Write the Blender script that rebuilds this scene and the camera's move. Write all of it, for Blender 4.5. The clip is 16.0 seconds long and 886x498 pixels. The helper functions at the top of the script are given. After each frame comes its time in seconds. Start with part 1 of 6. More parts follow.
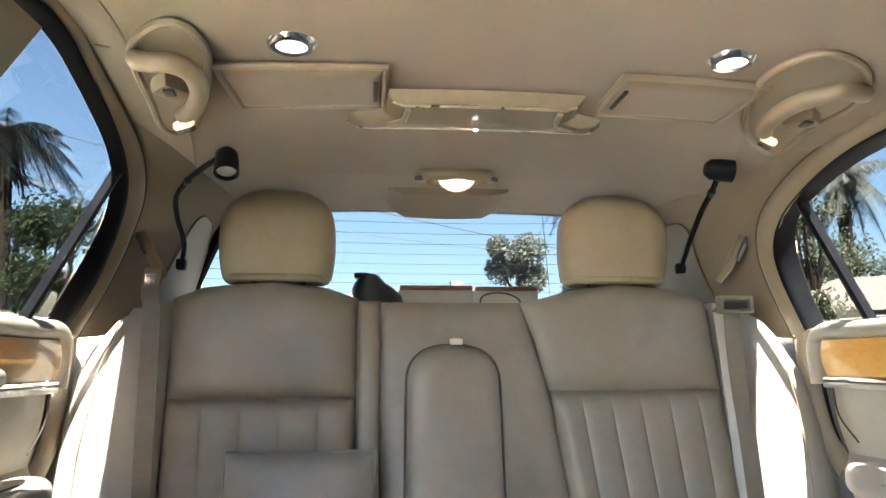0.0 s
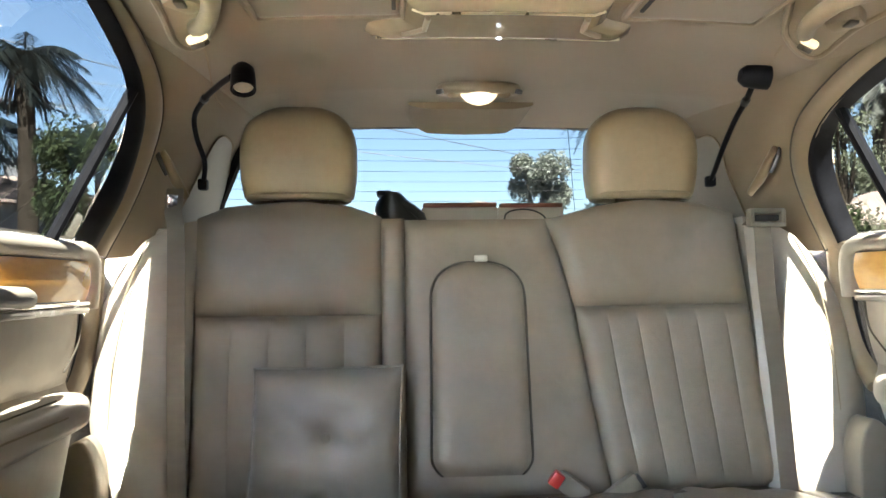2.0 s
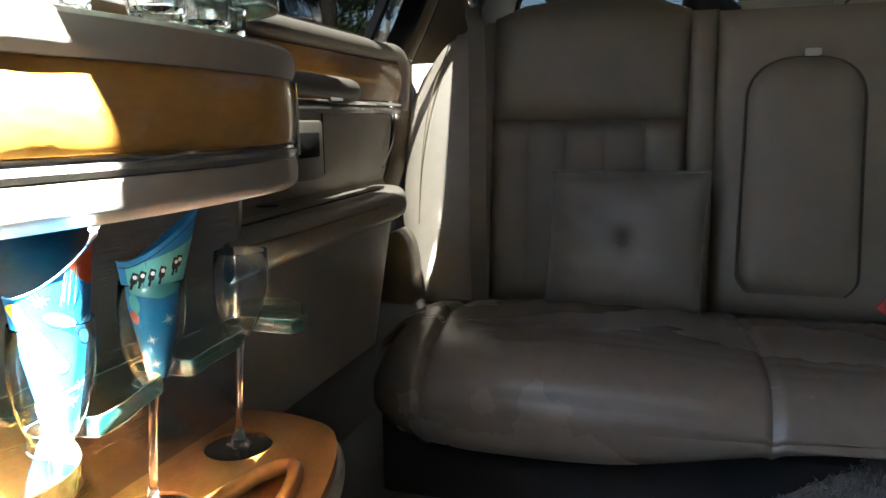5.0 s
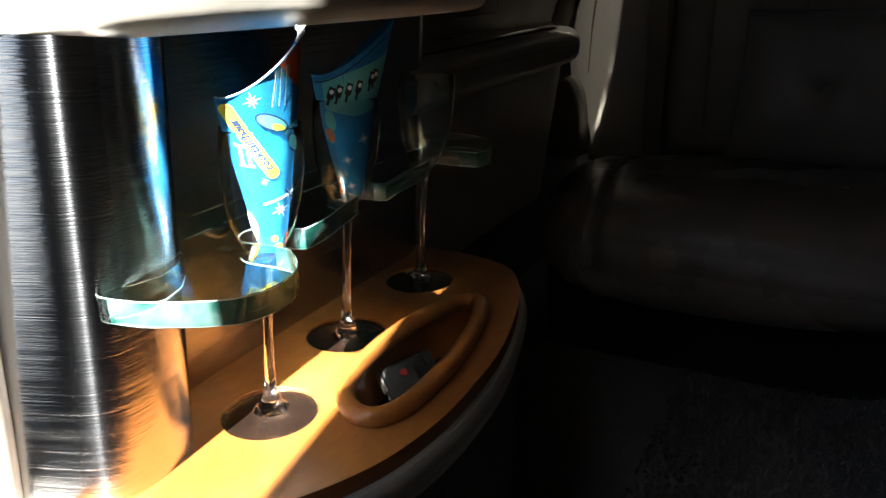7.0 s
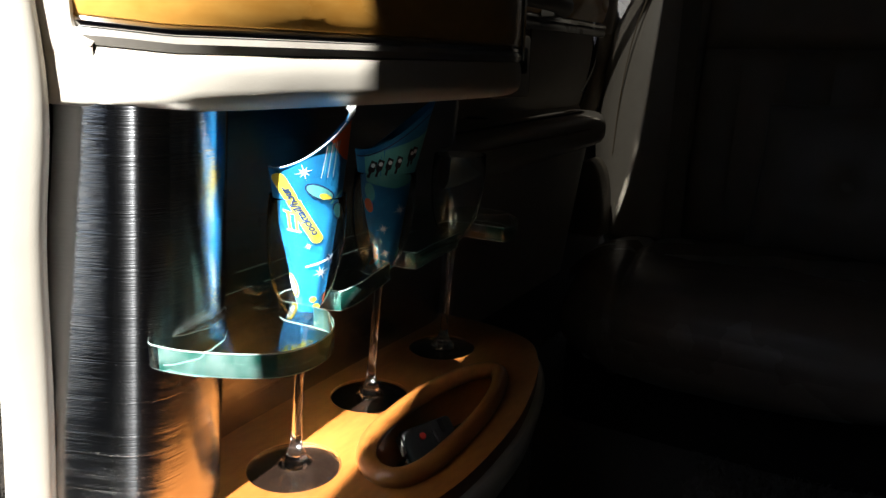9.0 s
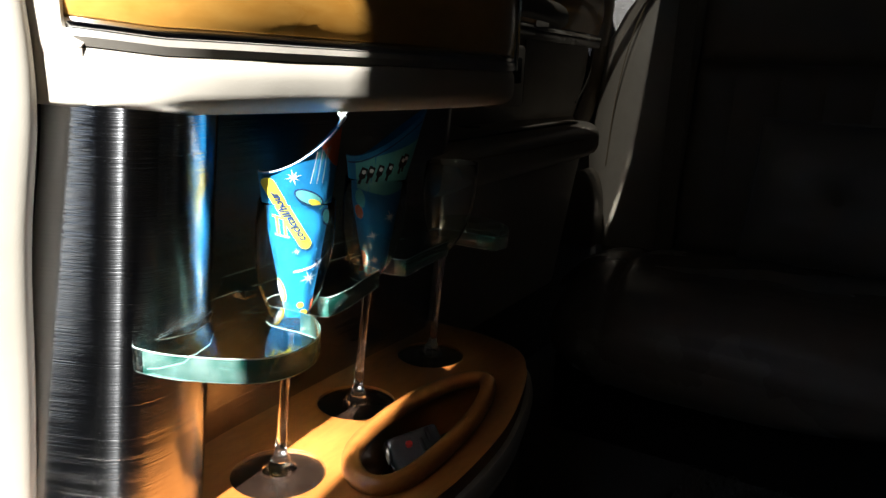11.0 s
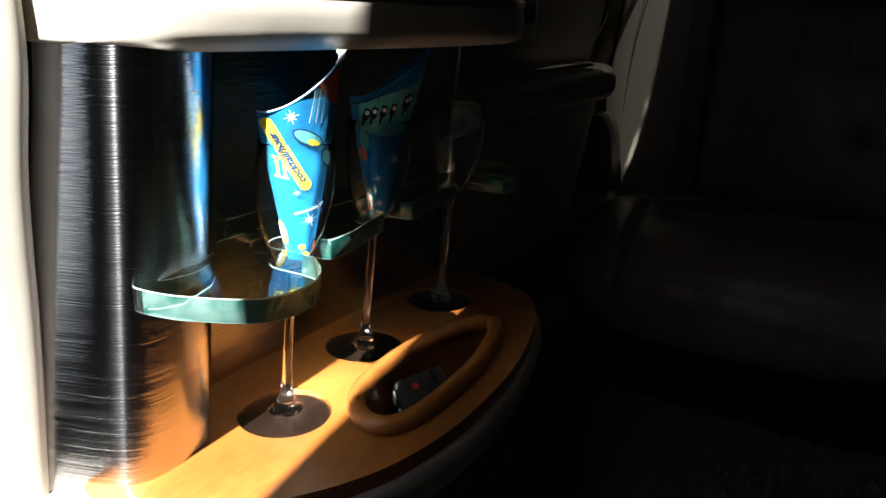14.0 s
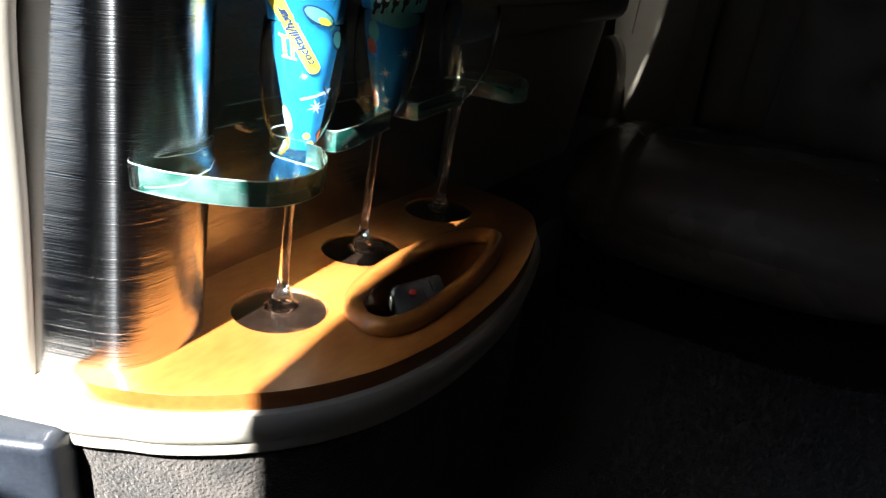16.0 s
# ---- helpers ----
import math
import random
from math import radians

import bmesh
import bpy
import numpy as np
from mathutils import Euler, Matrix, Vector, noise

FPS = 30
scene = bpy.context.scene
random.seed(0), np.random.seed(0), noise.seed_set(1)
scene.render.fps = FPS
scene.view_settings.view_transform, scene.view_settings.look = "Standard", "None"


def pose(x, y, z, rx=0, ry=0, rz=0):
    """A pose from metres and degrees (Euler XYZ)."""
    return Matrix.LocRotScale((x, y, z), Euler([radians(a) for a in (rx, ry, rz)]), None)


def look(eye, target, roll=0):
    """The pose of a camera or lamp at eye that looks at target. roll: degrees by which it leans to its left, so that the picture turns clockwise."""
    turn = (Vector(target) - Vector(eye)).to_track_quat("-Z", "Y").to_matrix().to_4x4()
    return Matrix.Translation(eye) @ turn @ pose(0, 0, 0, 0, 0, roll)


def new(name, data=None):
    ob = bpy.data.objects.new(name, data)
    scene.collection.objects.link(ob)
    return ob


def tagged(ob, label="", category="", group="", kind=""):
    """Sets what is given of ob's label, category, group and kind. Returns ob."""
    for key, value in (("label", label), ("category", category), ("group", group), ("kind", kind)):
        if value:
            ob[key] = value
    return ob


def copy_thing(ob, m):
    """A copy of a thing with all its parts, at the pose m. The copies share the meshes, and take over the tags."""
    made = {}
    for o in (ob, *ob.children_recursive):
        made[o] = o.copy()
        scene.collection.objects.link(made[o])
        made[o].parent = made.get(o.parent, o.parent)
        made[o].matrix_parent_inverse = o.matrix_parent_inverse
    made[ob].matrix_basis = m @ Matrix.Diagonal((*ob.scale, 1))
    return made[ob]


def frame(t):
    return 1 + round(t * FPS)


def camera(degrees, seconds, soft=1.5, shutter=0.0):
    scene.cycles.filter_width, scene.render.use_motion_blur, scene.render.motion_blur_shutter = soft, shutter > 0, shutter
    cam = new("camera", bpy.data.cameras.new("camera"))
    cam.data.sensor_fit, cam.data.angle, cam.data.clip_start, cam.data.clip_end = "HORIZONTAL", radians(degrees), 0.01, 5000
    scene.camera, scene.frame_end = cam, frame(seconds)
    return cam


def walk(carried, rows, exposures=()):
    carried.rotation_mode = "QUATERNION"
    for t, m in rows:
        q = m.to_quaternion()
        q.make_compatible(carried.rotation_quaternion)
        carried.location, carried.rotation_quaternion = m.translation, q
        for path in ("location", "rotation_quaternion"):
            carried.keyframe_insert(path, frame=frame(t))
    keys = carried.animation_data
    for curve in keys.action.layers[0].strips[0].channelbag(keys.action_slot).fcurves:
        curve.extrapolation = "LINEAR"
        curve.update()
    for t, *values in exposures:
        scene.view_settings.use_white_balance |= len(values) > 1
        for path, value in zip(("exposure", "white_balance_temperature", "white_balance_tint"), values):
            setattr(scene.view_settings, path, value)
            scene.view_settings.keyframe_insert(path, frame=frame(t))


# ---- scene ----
cam = camera(63.1, 16.0)
PATH = [
    (0, (-0.169, 0.112, 0.742), (0.029, 2.077, 1.053), -0.2),
    (0.5, (-0.157, 0.129, 0.75), (0.009, 2.113, 0.938), -0.7),
    (1, (-0.167, 0.134, 0.736), (-0.001, 2.123, 0.863), -0.8),
    (1.5, (-0.167, 0.129, 0.742), (-0.018, 2.121, 0.842), -0.8),
    (2, (-0.168, 0.131, 0.738), (-0.034, 2.124, 0.829), -0.8),
    (2.5, (-0.182, 0.137, 0.723), (-0.119, 2.135, 0.782), 1.6),
    (2.6, (-0.206, 0.145, 0.723), (-0.135, 2.144, 0.76), 2.0),
    (3, (-0.205, 0.13, 0.692), (-0.337, 2.126, 0.668), 4.8),
    (3.1, (-0.2, 0.129, 0.677), (-0.377, 2.121, 0.671), 4.9),
    (3.2, (-0.198, 0.134, 0.695), (-0.411, 2.123, 0.654), 5.2),
    (5.3, (-0.226, 0.161, 0.667), (-0.887, 2.002, 0.251), -0.5),
    (5.5, (-0.244, 0.165, 0.659), (-0.95, 1.972, 0.175), -0.1),
    (6, (-0.272, 0.174, 0.644), (-1.09, 1.88, -0.006), -3.0),
    (6.5, (-0.28, 0.18, 0.632), (-1.146, 1.846, -0.058), -1.9),
    (7, (-0.279, 0.169, 0.633), (-1.184, 1.816, -0.051), -1.6),
    (7.5, (-0.288, 0.153, 0.626), (-1.227, 1.807, 0.007), 0.5),
    (8, (-0.285, 0.143, 0.63), (-1.25, 1.793, 0.04), 0.8),
    (8.5, (-0.276, 0.139, 0.64), (-1.254, 1.796, 0.094), 0.8),
    (9, (-0.273, 0.142, 0.643), (-1.247, 1.814, 0.139), 1.3),
    (11.3, (-0.269, 0.145, 0.643), (-1.236, 1.828, 0.163), 2.6),
    (11.5, (-0.266, 0.146, 0.641), (-1.262, 1.811, 0.159), 2.5),
    (12, (-0.267, 0.145, 0.637), (-1.275, 1.797, 0.13), 2.8),
    (12.5, (-0.264, 0.148, 0.64), (-1.275, 1.78, 0.077), 1.6),
    (13, (-0.265, 0.154, 0.637), (-1.264, 1.79, 0.067), 2.6),
    (13.5, (-0.263, 0.154, 0.637), (-1.252, 1.788, 0.043), 2.2),
    (14, (-0.262, 0.154, 0.637), (-1.249, 1.78, 0.017), 1.9),
    (14.5, (-0.263, 0.157, 0.635), (-1.265, 1.741, -0.064), 1.9),
    (15, (-0.292, 0.144, 0.609), (-1.214, 1.751, -0.145), 5.7),
    (15.5, (-0.285, 0.156, 0.61), (-1.229, 1.725, -0.194), 5.0),
    (16, (-0.28, 0.156, 0.612), (-1.182, 1.751, -0.188), 5.9),
]
EXPOSURES = [(0.0, 8.25, 5830, 5), (1.5, 8.31, 5900, 5), (3.2, 8.40, 5920, 5), (4.2, 7.2, 5850, 5), (5.3, 5.85, 5700, 6), (6.0, 4.45, 5720, 8), (6.5, 3.8, 5760, 8), (7.0, 3.3, 5870, 8), (7.5, 2.9, 5870, 8), (9.0, 2.4, 5870, 8),
             (14.5, 2.4, 5870, 8), (15.5, 2.75, 5750, 7), (16.0, 2.8, 5700, 7)]
walk(cam, [(t, look(eye, target, roll)) for t, eye, target, roll in PATH], EXPOSURES)

# ---- light ----
SUN = Vector((0.08, -0.61, 0.79)).normalized()
world = bpy.data.worlds.new("world")
scene.world = world
world.use_nodes = True
wn = world.node_tree
sky = wn.nodes.new("ShaderNodeTexSky")
sky.sky_type, sky.sun_disc = "NISHITA", False
sky.sun_elevation, sky.sun_rotation = math.asin(SUN.z), radians(176)
wn.nodes["Background"].inputs["Strength"].default_value = 0.017
wn.links.new(sky.outputs["Color"], wn.nodes["Background"].inputs["Color"])


sun_light = bpy.data.lights.new("sun", "SUN")
sun_light.energy, sun_light.color, sun_light.angle = 5.0, (1.0, 0.93, 0.82), radians(0.55)
new("sun", sun_light).matrix_world = look(SUN * 30, (0, 0, 0))

# ---- materials ----


def nodes_of(name):
    m = bpy.data.materials.new(name)
    m.use_nodes = True
    return m, m.node_tree.nodes, m.node_tree.links, m.node_tree.nodes["Principled BSDF"]


def surface(name, dark, light, rough=0.5, scale=8.0, bump=0.0, bump_scale=400.0, metal=0.0, coat=0.0, stretch=(1, 1, 1),
            kind="noise", rough_var=0.1, sheen=0.0, random_by=0.0, detail=6.0, wear=None, distance=0.001, crease=0.0):
    """A procedural surface: two scales of colour variation, varied roughness and fine relief, in metres."""
    m, n, l, b = nodes_of(name)
    geo = n.new("ShaderNodeNewGeometry")
    mp = n.new("ShaderNodeMapping")
    mp.inputs["Scale"].default_value = stretch
    l.new(geo.outputs["Position"], mp.inputs["Vector"])
    big = n.new("ShaderNodeTexNoise")
    big.inputs["Scale"].default_value, big.inputs["Detail"].default_value = scale, detail
    l.new(mp.outputs["Vector"], big.inputs["Vector"])
    fine = n.new("ShaderNodeTexNoise")
    fine.inputs["Scale"].default_value, fine.inputs["Detail"].default_value = scale * 14, 3.0
    l.new(mp.outputs["Vector"], fine.inputs["Vector"])
    mix = n.new("ShaderNodeMath")
    mix.operation = "MULTIPLY_ADD"
    l.new(fine.outputs["Fac"], mix.inputs[0])
    mix.inputs[1].default_value = 0.35
    l.new(big.outputs["Fac"], mix.inputs[2])
    ramp = n.new("ShaderNodeValToRGB")
    ramp.color_ramp.elements[0].position, ramp.color_ramp.elements[1].position = 0.42, 0.92
    ramp.color_ramp.elements[0].color, ramp.color_ramp.elements[1].color = (*dark, 1), (*light, 1)
    l.new(mix.outputs[0], ramp.inputs["Fac"])
    colour = ramp.outputs["Color"]
    if random_by:
        info = n.new("ShaderNodeNewGeometry")
        hsv = n.new("ShaderNodeHueSaturation")
        rr = n.new("ShaderNodeMapRange")
        rr.inputs["To Min"].default_value, rr.inputs["To Max"].default_value = 1 - random_by, 1 + random_by
        l.new(info.outputs["Random Per Island"], rr.inputs["Value"])
        l.new(rr.outputs[0], hsv.inputs["Value"])
        l.new(colour, hsv.inputs["Color"])
        colour = hsv.outputs["Color"]
    if wear:
        wn2 = n.new("ShaderNodeTexNoise")
        wn2.inputs["Scale"].default_value, wn2.inputs["Detail"].default_value = 5.5, 5.0
        l.new(geo.outputs["Position"], wn2.inputs["Vector"])
        wr = n.new("ShaderNodeMapRange")
        wr.inputs["From Min"].default_value, wr.inputs["From Max"].default_value = 0.56, 0.74
        l.new(wn2.outputs["Fac"], wr.inputs["Value"])
        wm = n.new("ShaderNodeMix")
        wm.data_type = "RGBA"
        l.new(wr.outputs[0], wm.inputs[0])
        l.new(colour, wm.inputs[6])
        wm.inputs[7].default_value = (*wear, 1)
        colour = wm.outputs[2]
    l.new(colour, b.inputs["Base Color"])
    rv = n.new("ShaderNodeMapRange")
    rv.inputs["To Min"].default_value, rv.inputs["To Max"].default_value = max(0.02, rough - rough_var), min(1, rough + rough_var)
    l.new(big.outputs["Fac"], rv.inputs["Value"])
    l.new(rv.outputs[0], b.inputs["Roughness"])
    b.inputs["Metallic"].default_value = metal
    b.inputs["Coat Weight"].default_value = coat
    b.inputs["Coat Roughness"].default_value = 0.06
    b.inputs["Sheen Weight"].default_value = sheen
    if bump:
        if kind == "cells":
            t = n.new("ShaderNodeTexVoronoi")
            t.inputs["Scale"].default_value = bump_scale
            out = t.outputs["Distance"]
        else:
            t = n.new("ShaderNodeTexNoise")
            t.inputs["Scale"].default_value, t.inputs["Detail"].default_value = bump_scale, 4.0
            out = t.outputs["Fac"]
        l.new(mp.outputs["Vector"], t.inputs["Vector"])
        bn = n.new("ShaderNodeBump")
        bn.inputs["Strength"].default_value, bn.inputs["Distance"].default_value = bump, distance
        l.new(out, bn.inputs["Height"])
        l.new(bn.outputs["Normal"], b.inputs["Normal"])
        if crease:
            fold = n.new("ShaderNodeTexNoise")
            fold.inputs["Scale"].default_value, fold.inputs["Detail"].default_value, fold.inputs["Distortion"].default_value = 26, 5.0, 1.2
            l.new(geo.outputs["Position"], fold.inputs["Vector"])
            line = n.new("ShaderNodeMapRange")
            line.inputs["From Min"].default_value, line.inputs["From Max"].default_value = 0.35, 0.62
            l.new(fold.outputs["Fac"], line.inputs["Value"])
            cr = n.new("ShaderNodeBump")
            cr.inputs["Strength"].default_value, cr.inputs["Distance"].default_value = crease, 0.004
            l.new(line.outputs[0], cr.inputs["Height"])
            l.new(cr.outputs["Normal"], bn.inputs["Normal"])
    return m


def glowing(name, colour, strength):
    m, n, l, b = nodes_of(name)
    b.inputs["Base Color"].default_value = (0.9, 0.85, 0.75, 1)
    b.inputs["Emission Color"].default_value = (*colour, 1)
    b.inputs["Emission Strength"].default_value = strength
    return m


def thin_glass(name, tint, gloss=0.04, rough=0.0, steep=4.0):
    """A thin pane or bowl: clear, with a Fresnel gloss on top."""
    m, n, l, b = nodes_of(name)
    n.remove(b)
    clear = n.new("ShaderNodeBsdfTransparent")
    clear.inputs["Color"].default_value = (*tint, 1)
    shine = n.new("ShaderNodeBsdfGlossy")
    shine.inputs["Roughness"].default_value = rough
    face = n.new("ShaderNodeLayerWeight")
    power = n.new("ShaderNodeMath")
    power.operation = "POWER"
    power.inputs[1].default_value = steep
    l.new(face.outputs["Facing"], power.inputs[0])
    fr = n.new("ShaderNodeMath")
    fr.operation = "MULTIPLY_ADD"
    fr.inputs[1].default_value, fr.inputs[2].default_value = 0.8, gloss
    l.new(power.outputs[0], fr.inputs[0])
    mix = n.new("ShaderNodeMixShader")
    l.new(fr.outputs[0], mix.inputs[0])
    l.new(clear.outputs[0], mix.inputs[1])
    l.new(shine.outputs[0], mix.inputs[2])
    l.new(mix.outputs[0], n["Material Output"].inputs["Surface"])
    return m


def thick_glass(name, colour, rough=0.0, ior=1.5):
    m, n, l, b = nodes_of(name)
    b.inputs["Base Color"].default_value = (*colour, 1)
    b.inputs["Transmission Weight"].default_value = 1.0
    b.inputs["Roughness"].default_value, b.inputs["IOR"].default_value = rough, ior
    return m


LEATHER = surface("cream_leather", (0.1880, 0.1570, 0.1143), (0.2352, 0.1980, 0.1494), 0.33, 3.0, 0.25, 900, kind="cells", wear=(0.170, 0.142, 0.104), crease=0.10)
PILLOW_LEATHER = surface("grey_beige_leather", (0.205, 0.185, 0.152), (0.252, 0.231, 0.195), 0.36, 3.0, 0.22, 900, kind="cells", crease=0.06)
HEAD_LEATHER = surface("tan_headrest_leather", (0.252, 0.195, 0.114), (0.312, 0.249, 0.159), 0.45, 6.0, 0.3, 900, kind="cells", wear=(0.222, 0.168, 0.096), crease=0.06)
LEATHER_TRIM = surface("cream_trim_leather", (0.456, 0.412, 0.344), (0.528, 0.484, 0.416), 0.42, 4.0, 0.06, 1000, kind="cells", distance=0.0005, crease=0.012)
DOOR_LEATHER = surface("beige_door_leather", (0.30, 0.262, 0.212), (0.37, 0.328, 0.27), 0.42, 4.0, 0.12, 700, kind="cells", distance=0.0006, crease=0.03)
VINYL = surface("beige_moulded_trim", (0.203, 0.158, 0.100), (0.236, 0.188, 0.126), 0.5, 5.0, 0.12, 1200)
HEADLINER = surface("tan_headliner_cloth", (0.1586, 0.1180, 0.0674), (0.1854, 0.1400, 0.0855), 0.92, 4.0, 0.3, 1500, sheen=0.2)
PIPING = surface("dark_seam_piping", (0.035, 0.028, 0.02), (0.06, 0.05, 0.035), 0.6, 20)
SEAM = surface("brown_cloth_seam", (0.20, 0.15, 0.09), (0.26, 0.20, 0.13), 0.9, 20)
WOOD = surface("lacquered_amber_wood", (0.50, 0.22, 0.03), (0.76, 0.43, 0.10), 0.3, 9.0, coat=0.5, stretch=(1, 0.35, 1), detail=9)
TRAY_WOOD = surface("satin_cherry_wood", (0.26, 0.077, 0.014), (0.49, 0.184, 0.038), 0.36, 14.0, 0.05, 300, coat=1.0, stretch=(1, 0.3, 1), detail=9)
TRAY_WOOD.node_tree.nodes["Principled BSDF"].inputs["Coat Roughness"].default_value = 0.08
GREY_TRIM = surface("satin_grey_trim", (0.20, 0.18, 0.155), (0.30, 0.275, 0.235), 0.3, 12, coat=0.4)
BLACK_RUBBER = surface("black_rubber_seal", (0.004, 0.004, 0.005), (0.010, 0.010, 0.012), 0.5, 20)
BLACK_RUBBER.node_tree.nodes["Principled BSDF"].inputs["Specular IOR Level"].default_value = 0.08
BLACK_PLASTIC = surface("black_plastic", (0.012, 0.012, 0.013), (0.03, 0.03, 0.032), 0.38, 30, 0.1, 900)
RED_PLASTIC = surface("red_plastic", (0.45, 0.02, 0.015), (0.6, 0.03, 0.02), 0.35, 30)
CHROME = surface("chrome", (0.72, 0.72, 0.72), (0.82, 0.82, 0.81), 0.12, 20, metal=1.0, rough_var=0.05)
CARPET = surface("tan_shag_carpet", (0.040, 0.032, 0.025), (0.079, 0.065, 0.050), 0.95, 60, 0.8, 500, sheen=0.3, distance=0.004)
RUG = surface("grey_beige_shag", (0.101, 0.092, 0.076), (0.176, 0.160, 0.134), 0.95, 60, sheen=0.3, random_by=0.3)
# Near-black: shade of gaps and hollows put into colour; also some plain dark parts.
DARK_GAP = surface("gap_shade_and_dark_parts", (0.012, 0.011, 0.01), (0.025, 0.022, 0.02), 0.9, 20)
STRAP = surface("beige_webbing", (0.1537, 0.1299, 0.0952), (0.1837, 0.1570, 0.1170), 0.7, 20, 0.5, 900, stretch=(1, 1, 4))
PANE = thin_glass("tinted_window_glass", (0.0345, 0.0345, 0.0333))
BOWL = thin_glass("clear_flute_glass", (0.96, 0.98, 0.975), 0.09, 0.0, 2.0)
CRYSTAL = thick_glass("clear_crystal", (0.97, 0.99, 0.985))
SHELF_FACE = thin_glass("clear_shelf_glass", (0.80, 0.92, 0.87), 0.07)
WARM_LAMP = glowing("warm_lamp_glow", (1.0, 0.70, 0.36), 0.0052)
COOL_LAMP = glowing("cool_lamp_glow", (0.86, 0.94, 1.0), 0.017)
SPOT_LAMP = glowing("amber_lamp_glow", (1.0, 0.66, 0.30), 0.0046)

# green polished edge of the plate glass, with caught light painted as pale patches
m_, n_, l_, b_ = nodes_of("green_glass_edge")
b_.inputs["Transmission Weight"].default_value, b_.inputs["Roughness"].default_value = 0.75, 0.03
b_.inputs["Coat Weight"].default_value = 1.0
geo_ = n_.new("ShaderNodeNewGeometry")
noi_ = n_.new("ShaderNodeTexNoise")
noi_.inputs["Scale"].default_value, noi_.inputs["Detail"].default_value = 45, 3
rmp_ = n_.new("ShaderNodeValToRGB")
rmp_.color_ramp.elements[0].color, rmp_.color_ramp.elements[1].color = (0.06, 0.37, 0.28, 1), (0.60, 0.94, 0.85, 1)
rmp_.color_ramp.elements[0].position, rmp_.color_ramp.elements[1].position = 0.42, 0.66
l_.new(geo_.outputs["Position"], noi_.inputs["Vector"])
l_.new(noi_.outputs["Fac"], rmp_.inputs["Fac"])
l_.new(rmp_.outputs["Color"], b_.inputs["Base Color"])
EDGE_GLASS = m_
# Pale, half-opaque bevel: the bright edge lines are painted in.
BEVEL_GLASS = thick_glass("highlight_glass_bevel", (0.74, 0.95, 0.88), 0.06)
BEVEL_GLASS.node_tree.nodes["Principled BSDF"].inputs["Transmission Weight"].default_value = 0.55

# brushed steel: lines run round the panel, one above the other
m_, n_, l_, b_ = nodes_of("brushed_steel")
b_.inputs["Metallic"].default_value = 1.0
geo_ = n_.new("ShaderNodeNewGeometry")
map_ = n_.new("ShaderNodeMapping")
map_.inputs["Scale"].default_value = (3, 3, 1300)
noi_ = n_.new("ShaderNodeTexNoise")
noi_.inputs["Scale"].default_value, noi_.inputs["Detail"].default_value = 1.0, 1.5
l_.new(geo_.outputs["Position"], map_.inputs["Vector"])
l_.new(map_.outputs["Vector"], noi_.inputs["Vector"])
rmp_ = n_.new("ShaderNodeValToRGB")
rmp_.color_ramp.elements[0].color, rmp_.color_ramp.elements[1].color = (0.50, 0.505, 0.525, 1), (0.62, 0.625, 0.64, 1)
l_.new(noi_.outputs["Fac"], rmp_.inputs["Fac"])
l_.new(rmp_.outputs["Color"], b_.inputs["Base Color"])
rr_ = n_.new("ShaderNodeMapRange")
rr_.inputs["To Min"].default_value, rr_.inputs["To Max"].default_value = 0.11, 0.19
l_.new(noi_.outputs["Fac"], rr_.inputs["Value"])
l_.new(rr_.outputs[0], b_.inputs["Roughness"])
bmp_ = n_.new("ShaderNodeBump")
bmp_.inputs["Strength"].default_value, bmp_.inputs["Distance"].default_value = 1.0, 0.00029
l_.new(noi_.outputs["Fac"], bmp_.inputs["Height"])
l_.new(bmp_.outputs["Normal"], b_.inputs["Normal"])
b_.inputs["Anisotropic"].default_value = 1.0
up_ = n_.new("ShaderNodeCombineXYZ")
up_.inputs[2].default_value = 1.0
l_.new(up_.outputs[0], b_.inputs["Tangent"])
STEEL = m_

# ---- builders ----


def thing(name, at, label="", category="", group="", kind=""):
    ob = new(name)
    ob.location = at
    ob.empty_display_size = 0.05
    return tagged(ob, label, category, group, kind)


def root_of(ob):
    while ob.parent:
        ob = ob.parent
    return ob


def part(name, bm, material, parent=None, label="", smooth=True, recalc=True):
    """Links a bmesh in world metres as one mesh under its thing."""
    if recalc:
        bmesh.ops.recalc_face_normals(bm, faces=bm.faces[:])
    if parent is not None:
        bmesh.ops.translate(bm, verts=bm.verts[:], vec=-root_of(parent).location)
    me = bpy.data.meshes.new(name)
    bm.to_mesh(me)
    bm.free()
    for m in (material if isinstance(material, (list, tuple)) else [material]):
        me.materials.append(m)
    if smooth:
        me.polygons.foreach_set("use_smooth", [True] * len(me.polygons))
        me.set_sharp_from_angle(angle=radians(38))
    ob = new(name, me)
    if parent is not None:
        ob.parent = parent
    if label:
        ob["label"] = label
    return ob


def single(name, bm, material, label, category, kind="", smooth=True, group=""):
    """A thing or piece of the setting that is one mesh."""
    return tagged(part(name, bm, material, None, smooth=smooth), label, category, group, kind)


def sheet(fn, nu, nv, wrap_u=False, wrap_v=False):
    bm = bmesh.new()
    us, vs = nu + (not wrap_u), nv + (not wrap_v)
    g = [[bm.verts.new(fn(i / nu, j / nv)) for j in range(vs)] for i in range(us)]
    for i in range(nu):
        for j in range(nv):
            bm.faces.new((g[i][j], g[(i + 1) % us][j], g[(i + 1) % us][(j + 1) % vs], g[i][(j + 1) % vs]))
    return bm


